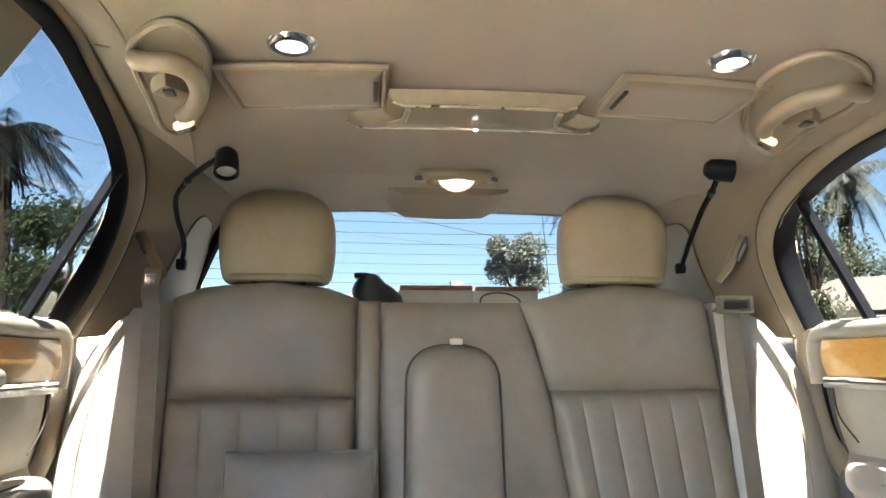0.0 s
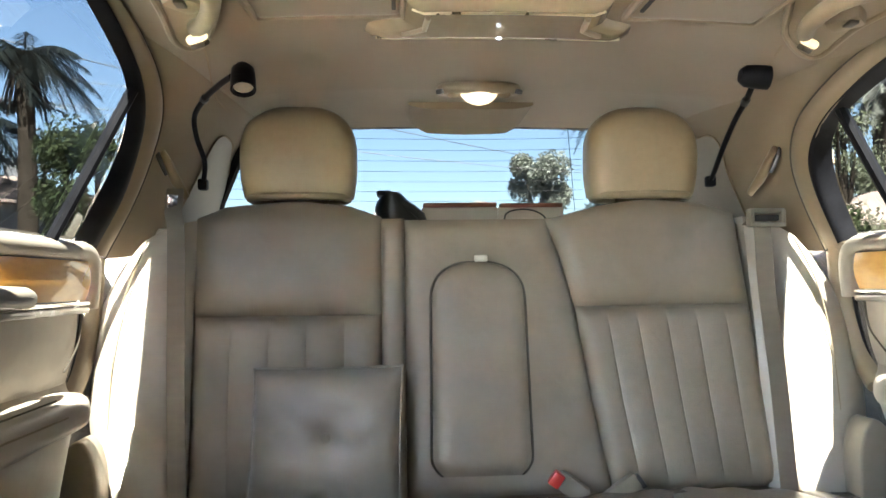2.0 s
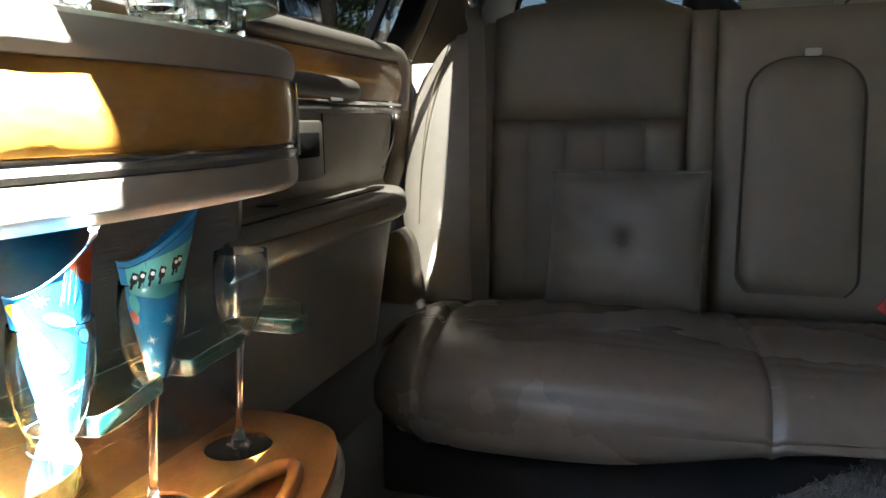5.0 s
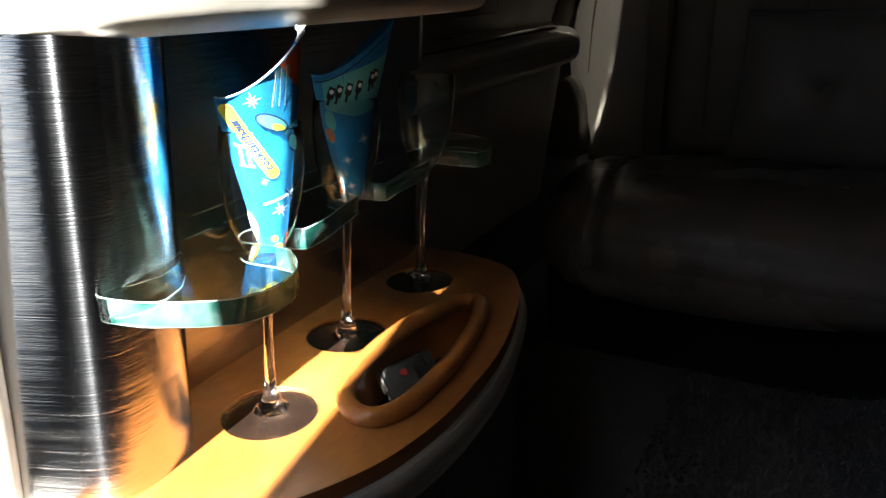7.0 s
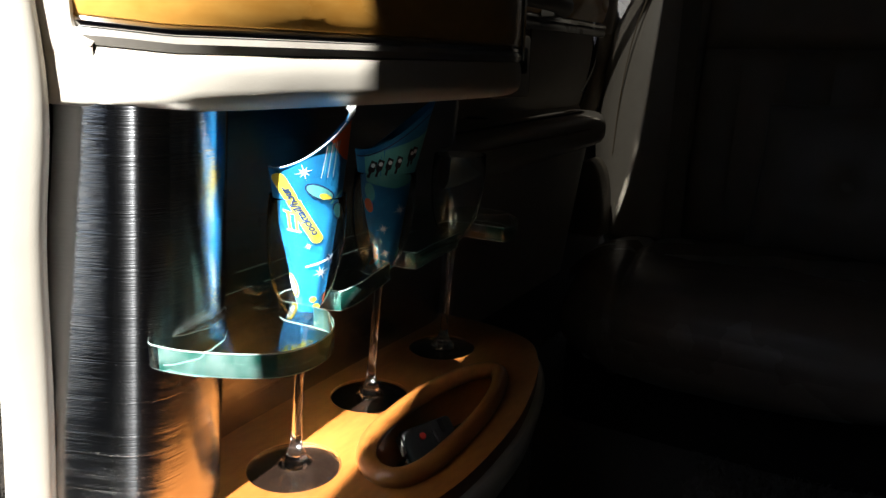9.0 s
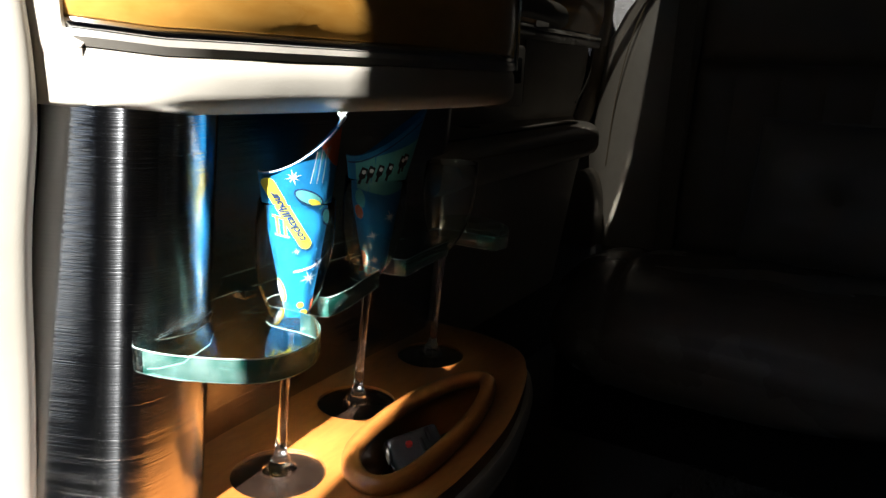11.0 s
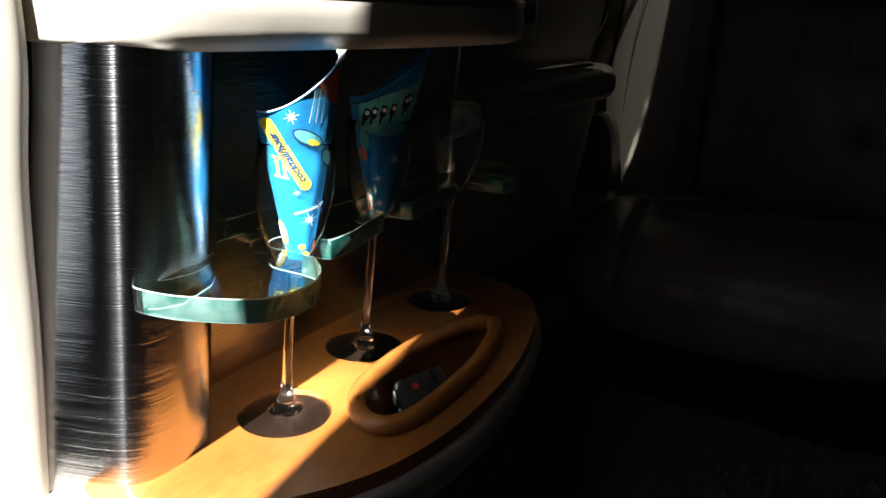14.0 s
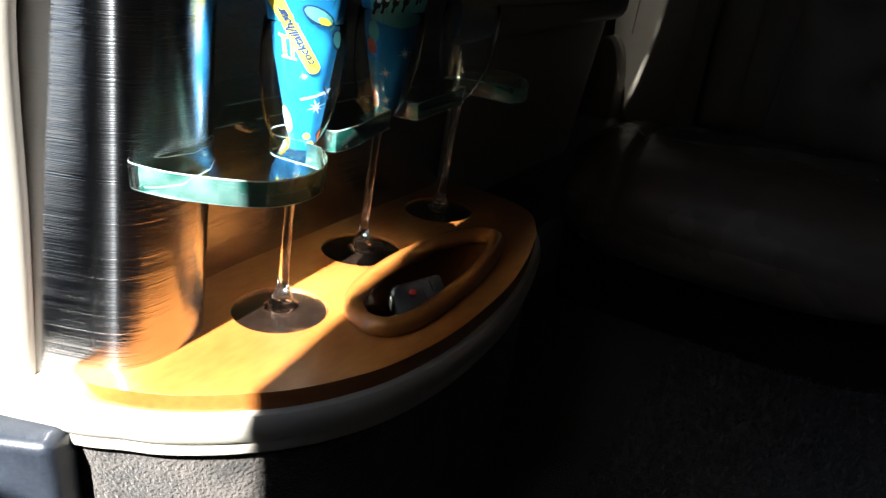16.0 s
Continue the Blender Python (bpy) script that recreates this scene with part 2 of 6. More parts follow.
def thicken(bm, offset):
    """Gives an open sheet a back and a rim; offset is a vector."""
    r = bmesh.ops.extrude_face_region(bm, geom=bm.faces[:])
    bmesh.ops.translate(bm, verts=[v for v in r["geom"] if isinstance(v, bmesh.types.BMVert)], vec=offset)
    return bm


def soften(bm, width, segments=2, angle=30):
    edges = [e for e in bm.edges if len(e.link_faces) == 2 and e.calc_face_angle(0) > radians(angle)]
    if edges and width > 0:
        bmesh.ops.bevel(bm, geom=edges, offset=width, segments=segments, profile=0.5, affect="EDGES", clamp_overlap=True)
    return bm


def box(centre, size, bevel=0.0, turn=None, segments=2):
    bm = bmesh.new()
    bmesh.ops.create_cube(bm, size=1)
    bmesh.ops.scale(bm, verts=bm.verts[:], vec=size)
    soften(bm, bevel, segments)
    if turn is not None:
        bmesh.ops.transform(bm, verts=bm.verts[:], matrix=turn)
    bmesh.ops.translate(bm, verts=bm.verts[:], vec=centre)
    return bm


def smooth_loop(points, per=6, closed=True):
    """A Catmull-Rom line through points."""
    p = [Vector(q) for q in points]
    out, n = [], len(p)
    for i in range(n if closed else n - 1):
        a, b, c, d = (p[(i + k) % n] if closed else p[min(max(i + k, 0), n - 1)] for k in (-1, 0, 1, 2))
        for s in range(per):
            t = s / per
            out.append(0.5 * (2 * b + (c - a) * t + (2 * a - 5 * b + 4 * c - d) * t * t + (3 * b - a - 3 * c + d) * t ** 3))
    if not closed:
        out.append(p[-1])
    return out


def slab(outline, z0, z1, bevel=0.0, segments=2):
    """A flat plate: its outline in plan, from z0 up to z1."""
    bm = bmesh.new()
    f = bm.faces.new([bm.verts.new((q[0], q[1], z0)) for q in outline])
    r = bmesh.ops.extrude_face_region(bm, geom=[f])
    bmesh.ops.translate(bm, verts=[v for v in r["geom"] if isinstance(v, bmesh.types.BMVert)], vec=(0, 0, z1 - z0))
    bmesh.ops.recalc_face_normals(bm, faces=bm.faces[:])
    if bevel:
        edges = [e for e in bm.edges if abs(e.verts[0].co.z - e.verts[1].co.z) < 1e-6]
        bmesh.ops.bevel(bm, geom=edges, offset=bevel, segments=segments, profile=0.5, affect="EDGES", clamp_overlap=True)
    return bm


def tube(points, radius, sides=10, closed=False, flat=1.0):
    """A round bar along points; radius may be a number or one for each point."""
    p = [Vector(q) for q in points]
    n = len(p)
    bm, rings = bmesh.new(), []
    up = None
    for i in range(n):
        d = (p[(i + 1) % n] - p[i - 1]) if closed or 0 < i < n - 1 else (p[1] - p[0] if i == 0 else p[-1] - p[-2])
        d.normalize()
        if up is None:
            up = d.orthogonal().normalized()
        up = (up - d * up.dot(d)).normalized()
        side = d.cross(up)
        r = radius[i] if isinstance(radius, (list, tuple)) else radius
        rings.append([bm.verts.new(p[i] + (up * math.cos(a) * flat + side * math.sin(a)) * r) for a in (2 * math.pi * k / sides for k in range(sides))])
    for i in range(n if closed else n - 1):
        a, b = rings[i], rings[(i + 1) % n]
        for k in range(sides):
            bm.faces.new((a[k], a[(k + 1) % sides], b[(k + 1) % sides], b[k]))
    if not closed:
        bm.faces.new(rings[0])
        bm.faces.new(rings[-1][::-1])
    return bm


def lathe(profile, centre=(0, 0, 0), sides=32, tilt=None):
    """A turned body from (radius, height) pairs."""
    bm = bmesh.new()
    rings = []
    for r, z in profile:
        if r < 1e-6:
            rings.append([bm.verts.new((0, 0, z))])
        else:
            rings.append([bm.verts.new((r * math.cos(a), r * math.sin(a), z)) for a in (2 * math.pi * k / sides for k in range(sides))])
    for a, b in zip(rings, rings[1:]):
        for k in range(sides):
            q = (k + 1) % sides
            if len(a) == 1 and len(b) == 1:
                continue
            if len(a) == 1:
                bm.faces.new((a[0], b[k], b[q]))
            elif len(b) == 1:
                bm.faces.new((a[k], a[q], b[0]))
            else:
                bm.faces.new((a[k], a[q], b[q], b[k]))
    if tilt is not None:
        bmesh.ops.transform(bm, verts=bm.verts[:], matrix=tilt)
    bmesh.ops.translate(bm, verts=bm.verts[:], vec=centre)
    return bm


def joined(*meshes):
    bm = bmesh.new()
    for one in meshes:
        me = bpy.data.meshes.new("joint")
        one.to_mesh(me)
        one.free()
        bm.from_mesh(me)
        bpy.data.meshes.remove(me)
    return bm


def lerp(a, b, t):
    return a + (b - a) * t


def along(table, x):
    """Piecewise linear, eased, through (x, y) pairs."""
    if x <= table[0][0]:
        return table[0][1]
    for (xa, ya), (xb, yb) in zip(table, table[1:]):
        if x <= xb:
            t = (x - xa) / (xb - xa)
            return ya + (yb - ya) * t
    return table[-1][1]

# ---- the car's shell ----
FLOOR, BELT, RAIL = 0.12, 0.80, 1.125
TUMBLE = {-1: 0.14 / 0.32, 1: 0.12 / 0.32}


def side_x(z, s=-1):
    """Half width of the tilted upper side at height z."""
    return 0.72 - TUMBLE[s] * (z - BELT)


def roof_z(x, y):
    z = along(((-2.0, 1.15), (1.0, 1.145), (1.3, 1.138), (1.55, 1.122), (1.95, 1.128)), y)
    return z - 0.035 * min(1, abs(x) / 0.62) ** 3


def roof_half(y):
    """Half width of the headliner."""
    return along(((1.2, 0.615), (1.5, 0.585), (1.75, 0.52), (1.95, 0.46)), y)


# The unseen front edge is made up: it admits and trims the sun patch.
def roof_left(y):
    return along(((-0.7, 0.745), (-0.36, 0.745), (-0.35, 0.439), (-0.198, 0.459), (0.061, 0.504), (0.157, 0.5145), (0.21, 0.523), (0.26, 0.570), (0.34, 0.61), (0.6, 0.59), (0.87, 0.562), (1.0, 0.5555), (1.165, 0.564), (1.294, 0.571), (1.93, 0.465), (1.95, 0.46)), y)


def left_rise(y):
    """Height of the ceiling's edge over the window trim beside the bar."""
    return along(((0.70, 1.116), (0.83, 1.160), (0.95, 1.177), (1.05, 1.175), (1.165, 1.158), (1.294, 1.141), (1.93, 1.116)), y)


def roof_point(u, v):
    y = lerp(-1.6, 1.95, v)
    x = lerp(-roof_left(y), roof_half(y), u)
    z = roof_z(x, y)
    if x < -0.47 and y > 0.7:
        k = (-x - 0.47) / (roof_left(y) - 0.47)
        z = lerp(z, left_rise(y), k * k * (3 - 2 * k))
    return (x, y, z)


single("ceiling", thicken(sheet(roof_point, 40, 240), (0, 0, 0.03)), HEADLINER, "tan cloth headliner, softly crowned", "ceiling", "structure")

for row in (((-0.466, 0.863), (-0.466, 0.922), (-0.471, 0.98)), ((-0.551, 1.075), (-0.51, 1.032), (-0.461, 0.987))):
    line = smooth_loop([(x, y, roof_point((x + roof_left(y)) / (roof_left(y) + roof_half(y)), (y + 1.6) / 3.55)[2] - 0.0004) for x, y in row], 5, False)
    single("ceiling_seam", tube(line, 0.0012, 6), SEAM, "stitched seam in the headliner", "seam", "structure")

# shaggy carpet over a low tunnel
def floor_z(x, y):
    return FLOOR + 0.135 * math.exp(-((x - 0.06) / 0.17) ** 2)


single("floor", thicken(sheet(lambda u, v: (lerp(-0.76, 0.76, u), lerp(-1.6, 2.4, v), floor_z(lerp(-0.76, 0.76, u), 0)), 40, 30), (0, 0, -0.05)),
       CARPET, "beige carpeted floor with a low centre tunnel", "floor", "structure")

tufts = bmesh.new()
rng = random.Random(4)
for k in range(13000):
    x, y = rng.uniform(-0.42, 0.5), rng.uniform(0.55, 1.12)
    z = floor_z(x, y)
    a, h, lean = rng.uniform(0, 6.28), rng.uniform(0.006, 0.013), rng.uniform(0.2, 1.1)
    d = Vector((math.cos(a), math.sin(a), 0))
    s = Vector((-d.y, d.x, 0)) * 0.0014
    base = Vector((x, y, z - 0.002))
    tip = base + d * h * lean + Vector((0, 0, h))
    mid = base + d * h * 0.3 * lean + Vector((0, 0, h * 0.7))
    q = [tufts.verts.new(c) for c in (base - s, base + s, mid + s, mid - s, tip)]
    tufts.faces.new(q[:4])
    tufts.faces.new((q[3], q[2], q[4]))
tagged(part("rug_pile", tufts, RUG, None, recalc=False), "grey-beige shaggy rug pile on the floor", "rug", "", "stuff")

# window outlines (y, z) on each tilted side: glass, black seal, beige trim
GLASS = {-1: [(0.83, 0.81), (0.84, 0.90), (0.855, 1.02), (0.885, 1.120), (0.95, 1.148), (1.02, 1.150), (1.10, 1.138), (1.20, 1.118), (1.30, 1.094), (1.365, 1.068), (1.405, 1.036), (1.430, 0.993), (1.437, 0.943), (1.432, 0.885), (1.424, 0.811)],
         1: [(0.895, 0.81), (0.912, 0.87), (0.934, 0.945), (0.965, 1.03), (1.02, 1.072), (1.10, 1.081), (1.20, 1.077), (1.30, 1.062), (1.388, 1.041), (1.450, 1.011), (1.481, 0.971), (1.496, 0.92), (1.498, 0.87), (1.496, 0.812)]}
SEAL = {-1: [(0.80, 0.80), (0.81, 0.90), (0.825, 1.03), (0.855, 1.138), (0.95, 1.164), (1.03, 1.163), (1.119, 1.147), (1.244, 1.124), (1.37, 1.088), (1.443, 1.047), (1.484, 0.994), (1.511, 0.903), (1.49, 0.797)],
        1: [(0.86, 0.80), (0.88, 0.90), (0.91, 1.02), (0.96, 1.08), (1.06, 1.092), (1.189, 1.086), (1.297, 1.066), (1.424, 1.025), (1.501, 0.974), (1.523, 0.909), (1.516, 0.80)]}
TRIM = {-1: [(0.77, 0.80), (0.78, 0.90), (0.795, 1.06), (0.83, 1.160), (0.95, 1.176), (1.05, 1.174), (1.165, 1.157), (1.294, 1.14), (1.432, 1.106), (1.518, 1.054), (1.555, 0.974), (1.563, 0.89), (1.545, 0.79)],
        1: [(0.83, 0.80), (0.85, 0.92), (0.89, 1.06), (0.95, 1.115), (1.06, 1.122), (1.22, 1.112), (1.35, 1.090), (1.48, 1.048), (1.553, 0.985), (1.573, 0.905), (1.562, 0.79)]}


def side_wall(name, s, hole, y0, y1, top):
    """An upper side of the cabin: a tilted sheet with a window cut through."""
    bm = bmesh.new()
    outer = [(y0, BELT - 0.02), (y1, BELT - 0.02), (y1, top), (y0, top)]
    for ring in (outer, hole):
        vs = [bm.verts.new((s * side_x(z, s), y, z)) for y, z in ring]
        for a, b in zip(vs, vs[1:] + vs[:1]):
            bm.edges.new((a, b))
    bmesh.ops.triangle_fill(bm, use_beauty=True, edges=bm.edges[:])
    thicken(bm, (s * (0.03 if s > 0 else 0.012), 0, 0.012 if s > 0 else 0.005))
    return single(name, bm, VINYL, "beige trimmed upper side of the cabin with a window opening", "wall", "structure", smooth=False)


def on_side(s, y, z, out=0.0):
    return Vector((s * (side_x(z, s) + out), y, z))


def scaled_loop(loop, d, centre=(1.16, 0.96)):
    out = []
    for y, z in loop:
        w = Vector((y - centre[0], z - centre[1])).normalized()
        out.append((y + w.x * d, max(z + w.y * d, BELT - 0.012)))
    return out


def spaced(points, n):
    """n + 1 evenly spaced places along a smooth open line."""
    p = smooth_loop([(y, z, 0) for y, z in points], 8, False)
    run = [0.0]
    for a, b in zip(p, p[1:]):
        run.append(run[-1] + (b - a).length)
    out, k = [], 0
    for i in range(n + 1):
        d = run[-1] * i / n
        while k < len(p) - 2 and run[k + 1] < d:
            k += 1
        out.append(p[k].lerp(p[k + 1], (d - run[k]) / (run[k + 1] - run[k])))
    return out


def ribbon(s, inner, outer, outs, n=70):
    """A moulding between two lines of a side, with its depths from the inner to the outer line."""
    a, b, m = spaced(inner, n), spaced(outer, n), len(outs) - 1

    def at(u, v):
        q = a[round(u * n)].lerp(b[round(u * n)], v)
        return on_side(s, q.x, q.y, outs[round(v * m)])
    return sheet(at, n, m)


def rear_window(s, number):
    w = thing("window_%d" % number, on_side(s, 1.16, 0.81), "dark-tinted rear door window with black rubber surround", "window", kind="structure")
    part("window_seal", ribbon(s, GLASS[s], SEAL[s], [0.034, 0.02, 0.01, 0.004, 0.0, -0.002, -0.004, -0.005, -0.005, -0.004, -0.002] if s > 0 else [0.012, 0.009, 0.006, 0.003, 0.0, -0.002, -0.004, -0.005, -0.005, -0.004, -0.002]), BLACK_RUBBER, w, "wide black rubber seal")
    bm = bmesh.new()
    bm.faces.new([bm.verts.new(on_side(s, y, z, 0.036 if s > 0 else 0.014)) for y, z in scaled_loop(GLASS[s], 0.01)])
    part("pane", bm, PANE, w, smooth=False)
    for top, foot, r in DIVIDERS[s]:
        bar = [on_side(s, lerp(top[0], foot[0], t), lerp(top[1], foot[1], t), 0.020 if s > 0 else 0.006) for t in (0, 0.25, 0.5, 0.75, 1)]
        part("divider_bar", tube(bar, r, 8), BLACK_RUBBER, w)
    part("padded_surround", ribbon(s, SEAL[s], TRIM[s], [-0.001, -0.008, -0.012, -0.013, -0.011, -0.008, -0.004]), VINYL, w, "beige padded trim following the window")
    part("seam_line", tube([on_side(s, q.x, q.y, -0.0045) for q in spaced(TRIM[s], 60)[22:]], 0.0022, 6), PIPING, w)
    return w


DIVIDERS = {-1: (((1.372, 1.07), (1.328, 0.80), 0.010),), 1: (((1.388, 1.05), (1.337, 0.80), 0.011),)}
for s, name, number in ((-1, "wall_left", 1), (1, "wall_right", 2)):
    hole = [(q.x, q.y) for q in (a.lerp(b, 0.6) for a, b in zip(spaced(GLASS[s], 24), spaced(SEAL[s], 24)))]
    side_wall(name, s, hole, 0.36 if s < 0 else -1.6, 1.53, 1.185 if s < 0 else 1.13)
    rear_window(s, number)

# blank upper panel behind the bar
def blank(u, v):
    z = lerp(0.80, 1.12, v)
    y = lerp(0.36, 0.838 + 0.27 * (z - 0.8), u)
    return (-side_x(z) + 0.010 + 0.026 * u, y, z)


single("wall_blank_panel", thicken(sheet(blank, 12, 8), (-0.014, 0, 0)), VINYL, "plain tan panel above the bar", "panel", "structure")

# lower sides
# Unseen dark panels, added to keep outside light out of the cabin.
single("wall_sill_left", box((-0.745, 0.045, 0.24), (0.06, 0.53, 0.30), 0.01), BLACK_PLASTIC, "unseen dark sill panel of the open door, closing out light", "wall", "structure", smooth=False)
single("wall_front_left", box((-0.745, -0.92, 0.475), (0.06, 1.40, 0.77), 0.01), BLACK_PLASTIC, "unseen dark panel ahead of the open door, added to block light", "wall", "structure", smooth=False)
single("wall_front_upper_left", box((-0.745, -0.92, 0.985), (0.06, 1.40, 0.25), 0.005), BLACK_PLASTIC, "unseen dark upper panel ahead of the open door, blocking light", "wall", "structure", smooth=False)
for s in (-1, 1):
    y0 = 0.36 if s < 0 else -1.6
    # Dark carpet colour stands in for shade between door and seat.
    single("wall_lower_%s" % ("left" if s < 0 else "right"), box((s * 0.78, (y0 + 2.4) / 2, 0.45), (0.05, 2.4 - y0, 0.75), 0.004), CARPET,
           "lower cabin side, dark carpet standing in for shade by the seat", "wall", "structure", smooth=False)
# Added wall behind the view, black so that it returns little light.
single("wall_front", box((0, -1.62, 0.62), (1.5, 0.05, 1.1), 0.01), BLACK_PLASTIC, "unseen black wall closing the cabin front, added against bounced light", "wall", "structure")

# rear quarter pillars, from the side window back to the rear window
PILLAR_B = [(0.465, 1.93, 1.115), (0.52, 1.96, 1.10), (0.575, 2.01, 1.055), (0.61, 2.09, 0.985), (0.645, 2.16, 0.92), (0.68, 2.24, 0.84)]


def pillar_surface(s):
    a = smooth_loop([on_side(s, y, z, -0.004) for y, z in TRIM[s][-6:]], 5, False)
    b = smooth_loop([(s * x, y, z) for x, y, z in PILLAR_B], 5, False)
    n = len(a) - 1

    def at(u, v, proud=0.0):
        i = min(int(v * n), n - 1)
        f = v * n - i
        q = a[i].lerp(a[i + 1], f).lerp(b[i].lerp(b[i + 1], f), u)
        q.x -= s * (0.035 * math.sin(math.pi * u) * (1 - 0.4 * v) + proud)
        q.y -= 0.02 * math.sin(math.pi * u) + proud
        return q
    return at


def insert_edge(u):
    """How far up the lighter insert reaches, an arch."""
    return 0.34 + 0.56 * abs(2 * u - 1) ** 3.4


INSERT = surface("pale_tan_trim", (0.165, 0.140, 0.102), (0.205, 0.177, 0.132), 0.5, 5.0, 0.1, 1200)
for s in (-1, 1):
    side = "left" if s < 0 else "right"
    single("pillar_%s" % side, thicken(sheet(pillar_surface(s), 20, 40), (s * 0.04, 0.02, 0.0)), HEADLINER, "beige moulded rear quarter trim", "pillar", "structure")
    # parting line of the inset panel
    at = pillar_surface(s)
    single("trim_insert_%s" % side, thicken(sheet(lambda u, v: at(lerp(0.34, 0.97, u), lerp(insert_edge(u), 1.0, v), 0.0025), 24, 14), (s * 0.006, 0.004, 0)), INSERT, "pale grey insert of the quarter trim", "trim", "structure")
    single("trim_seam_%s" % side, tube([at(lerp(0.34, 0.97, k / 30), insert_edge(k / 30), 0.003) for k in range(31)], 0.0018, 6), SEAM, "dark seam round the trim insert", "trim", "structure")
    # belt outlet slot in the quarter trim
    slot = thing("belt_outlet", (s * 0.625, 1.60, 0.96), "black slotted belt outlet in the quarter trim", "belt outlet", "belt outlets")
    part("slot", box((s * 0.622, 1.585, 0.985), (0.012, 0.014, 0.05), 0.004, pose(0, 0, 0, 10, s * 18, 0)), BLACK_PLASTIC, slot)
    part("lip", tube([(s * 0.632, 1.58, 1.015), (s * 0.614, 1.575, 0.985), (s * 0.60, 1.59, 0.945), (s * 0.585, 1.61, 0.915)], [0.006, 0.009, 0.011, 0.007], 10), HEADLINER, slot)
    # Black bar on the lip stands in for shade inside the slot.
    part("slot_shade", tube([(s * 0.634, 1.569, 1.012), (s * 0.625, 1.562, 0.988), (s * 0.614, 1.574, 0.955)], [0.003, 0.0055, 0.0035], 8), BLACK_PLASTIC, slot)

for s in (-1, 1):
    # seam where the headliner meets the quarter trim
    line = smooth_loop([(s * (x + (0.0 if s < 0 else 0.012 + 0.12 * (y - 1.27))), y, roof_z(x, y) - 0.0008) for x, y in ((0.466, 1.27), (0.480, 1.36), (0.498, 1.46), (0.513, 1.56), (0.516, 1.66))], 5, False)
    single("headliner_seam_%s" % ("left" if s < 0 else "right"), tube(line, 0.0016, 6), SEAM, "soft brown seam of the tan headliner", "trim", "structure")

# rear window with heater wires, its header and parcel shelf
def rear_pane(u, v):
    z = lerp(1.135, 0.86, v)
    half = lerp(0.50, 0.69, v)
    x = lerp(-half, half, u)
    return (x, lerp(1.93, 2.27, v) - 0.10 * (x / 0.65) ** 2, z)


rw = thing("window_3", (0, 2.1, 0.86), "wide raked rear window with thin heater wires", "window", kind="structure")
part("pane", sheet(rear_pane, 16, 8), PANE, rw)
for k in range(10):
    v = 0.03 + k * 0.085
    line = [Vector(rear_pane(u / 20, v)) - Vector((0, 0.003, 0)) for u in range(21)]
    part("heater_wire", tube(line, 0.0005, 5), BLACK_RUBBER, rw)
for u in (0.23, 0.77):
    part("heater_wire", tube([Vector(rear_pane(u, v / 6)) - Vector((0, 0.003, 0)) for v in range(7)], 0.0008, 5), BLACK_RUBBER, rw)
for u in (0.0, 1.0):
    part("side_seal", tube([Vector(rear_pane(u, v / 6)) for v in range(7)], 0.014, 8), BLACK_RUBBER, rw)
single("parcel_shelf", box((0, 1.98, 0.845), (1.36, 0.56, 0.03), 0.006), LEATHER_TRIM, "cream shelf behind the rear seat", "shelf", "structure")
single("wall_rear", box((0, 2.33, 0.50), (1.5, 0.05, 0.70), 0.01), VINYL, "plain rear bulkhead below the window", "wall", "structure", smooth=False)

# ---- rear bench ----
def back_y(z):
    return 1.50 + 0.12 * (z - 0.37)


def padded(xl, xr, zb, zt, nx, nz, off=0.0, puff=0.02, edge=0.018, ripple=None, back=0.05, sag=0.0):
    """A padded panel of the seat back: its edges roll back, its middle stands proud."""
    bm = bmesh.new()
    g = []
    for i in range(nx + 1):
        u = 0.5 - 0.5 * math.cos(math.pi * lerp(0.0, 1.0, i / nx)) * (1.0) if nx < 8 else lerp(0, 1, i / nx)
        row = []
        for j in range(nz + 1):
            v = j / nz
            z = lerp(zb(u), zt(u), v)
            l, r = xl(z), xr(z)
            x = lerp(l, r, u)
            eu = min(x - l, r - x)
            ev = min(z - zb(u), zt(u) - z)
            h = puff * (1 - math.exp(-max(eu, 0) / edge)) * (1 - math.exp(-max(ev, 0) / edge))
            if ripple:
                h += ripple(x, z) * (1 - math.exp(-max(ev, 0) / (edge * 2.5))) * (1 - math.exp(-max(eu, 0) / edge))
            h += 0.0022 * noise.noise((x * 9, z * 9, off * 50)) + 0.0012 * noise.noise((x * 30, z * 22, 3))
            row.append(bm.verts.new((x, back_y(z) + off - h + sag * v, z)))
        g.append(row)
    for i in range(nx):
        for j in range(nz):
            bm.faces.new((g[i][j], g[i + 1][j], g[i + 1][j + 1], g[i][j + 1]))
    return thicken(bm, (0, back, 0))


bench = thing("rear_bench_seat", (0, 1.4, FLOOR), "cream leather rear bench seat with pleated panels, worn and creased", "bench seat")
TOP = ((-0.56, 0.868), (-0.50, 0.892), (-0.37, 0.905), (-0.26, 0.893), (-0.19, 0.868), (-0.10, 0.862), (0.10, 0.862), (0.17, 0.866), (0.26, 0.89), (0.36, 0.905), (0.48, 0.893), (0.56, 0.866))


def seat_top(x):
    return along(TOP, x)


def right_edge(z):
    return along(((0.34, 0.245), (0.5, 0.215), (0.68, 0.19), (0.78, 0.165), (0.87, 0.135)), z)


def right_out(z):
    return along(((0.34, 0.575), (0.68, 0.552), (0.87, 0.535)), z)


def pleats(left, right, count):
    return lambda x, z: 0.0066 * abs(math.sin(math.pi * count * (x - left(z)) / (right(z) - left(z)))) ** 0.7


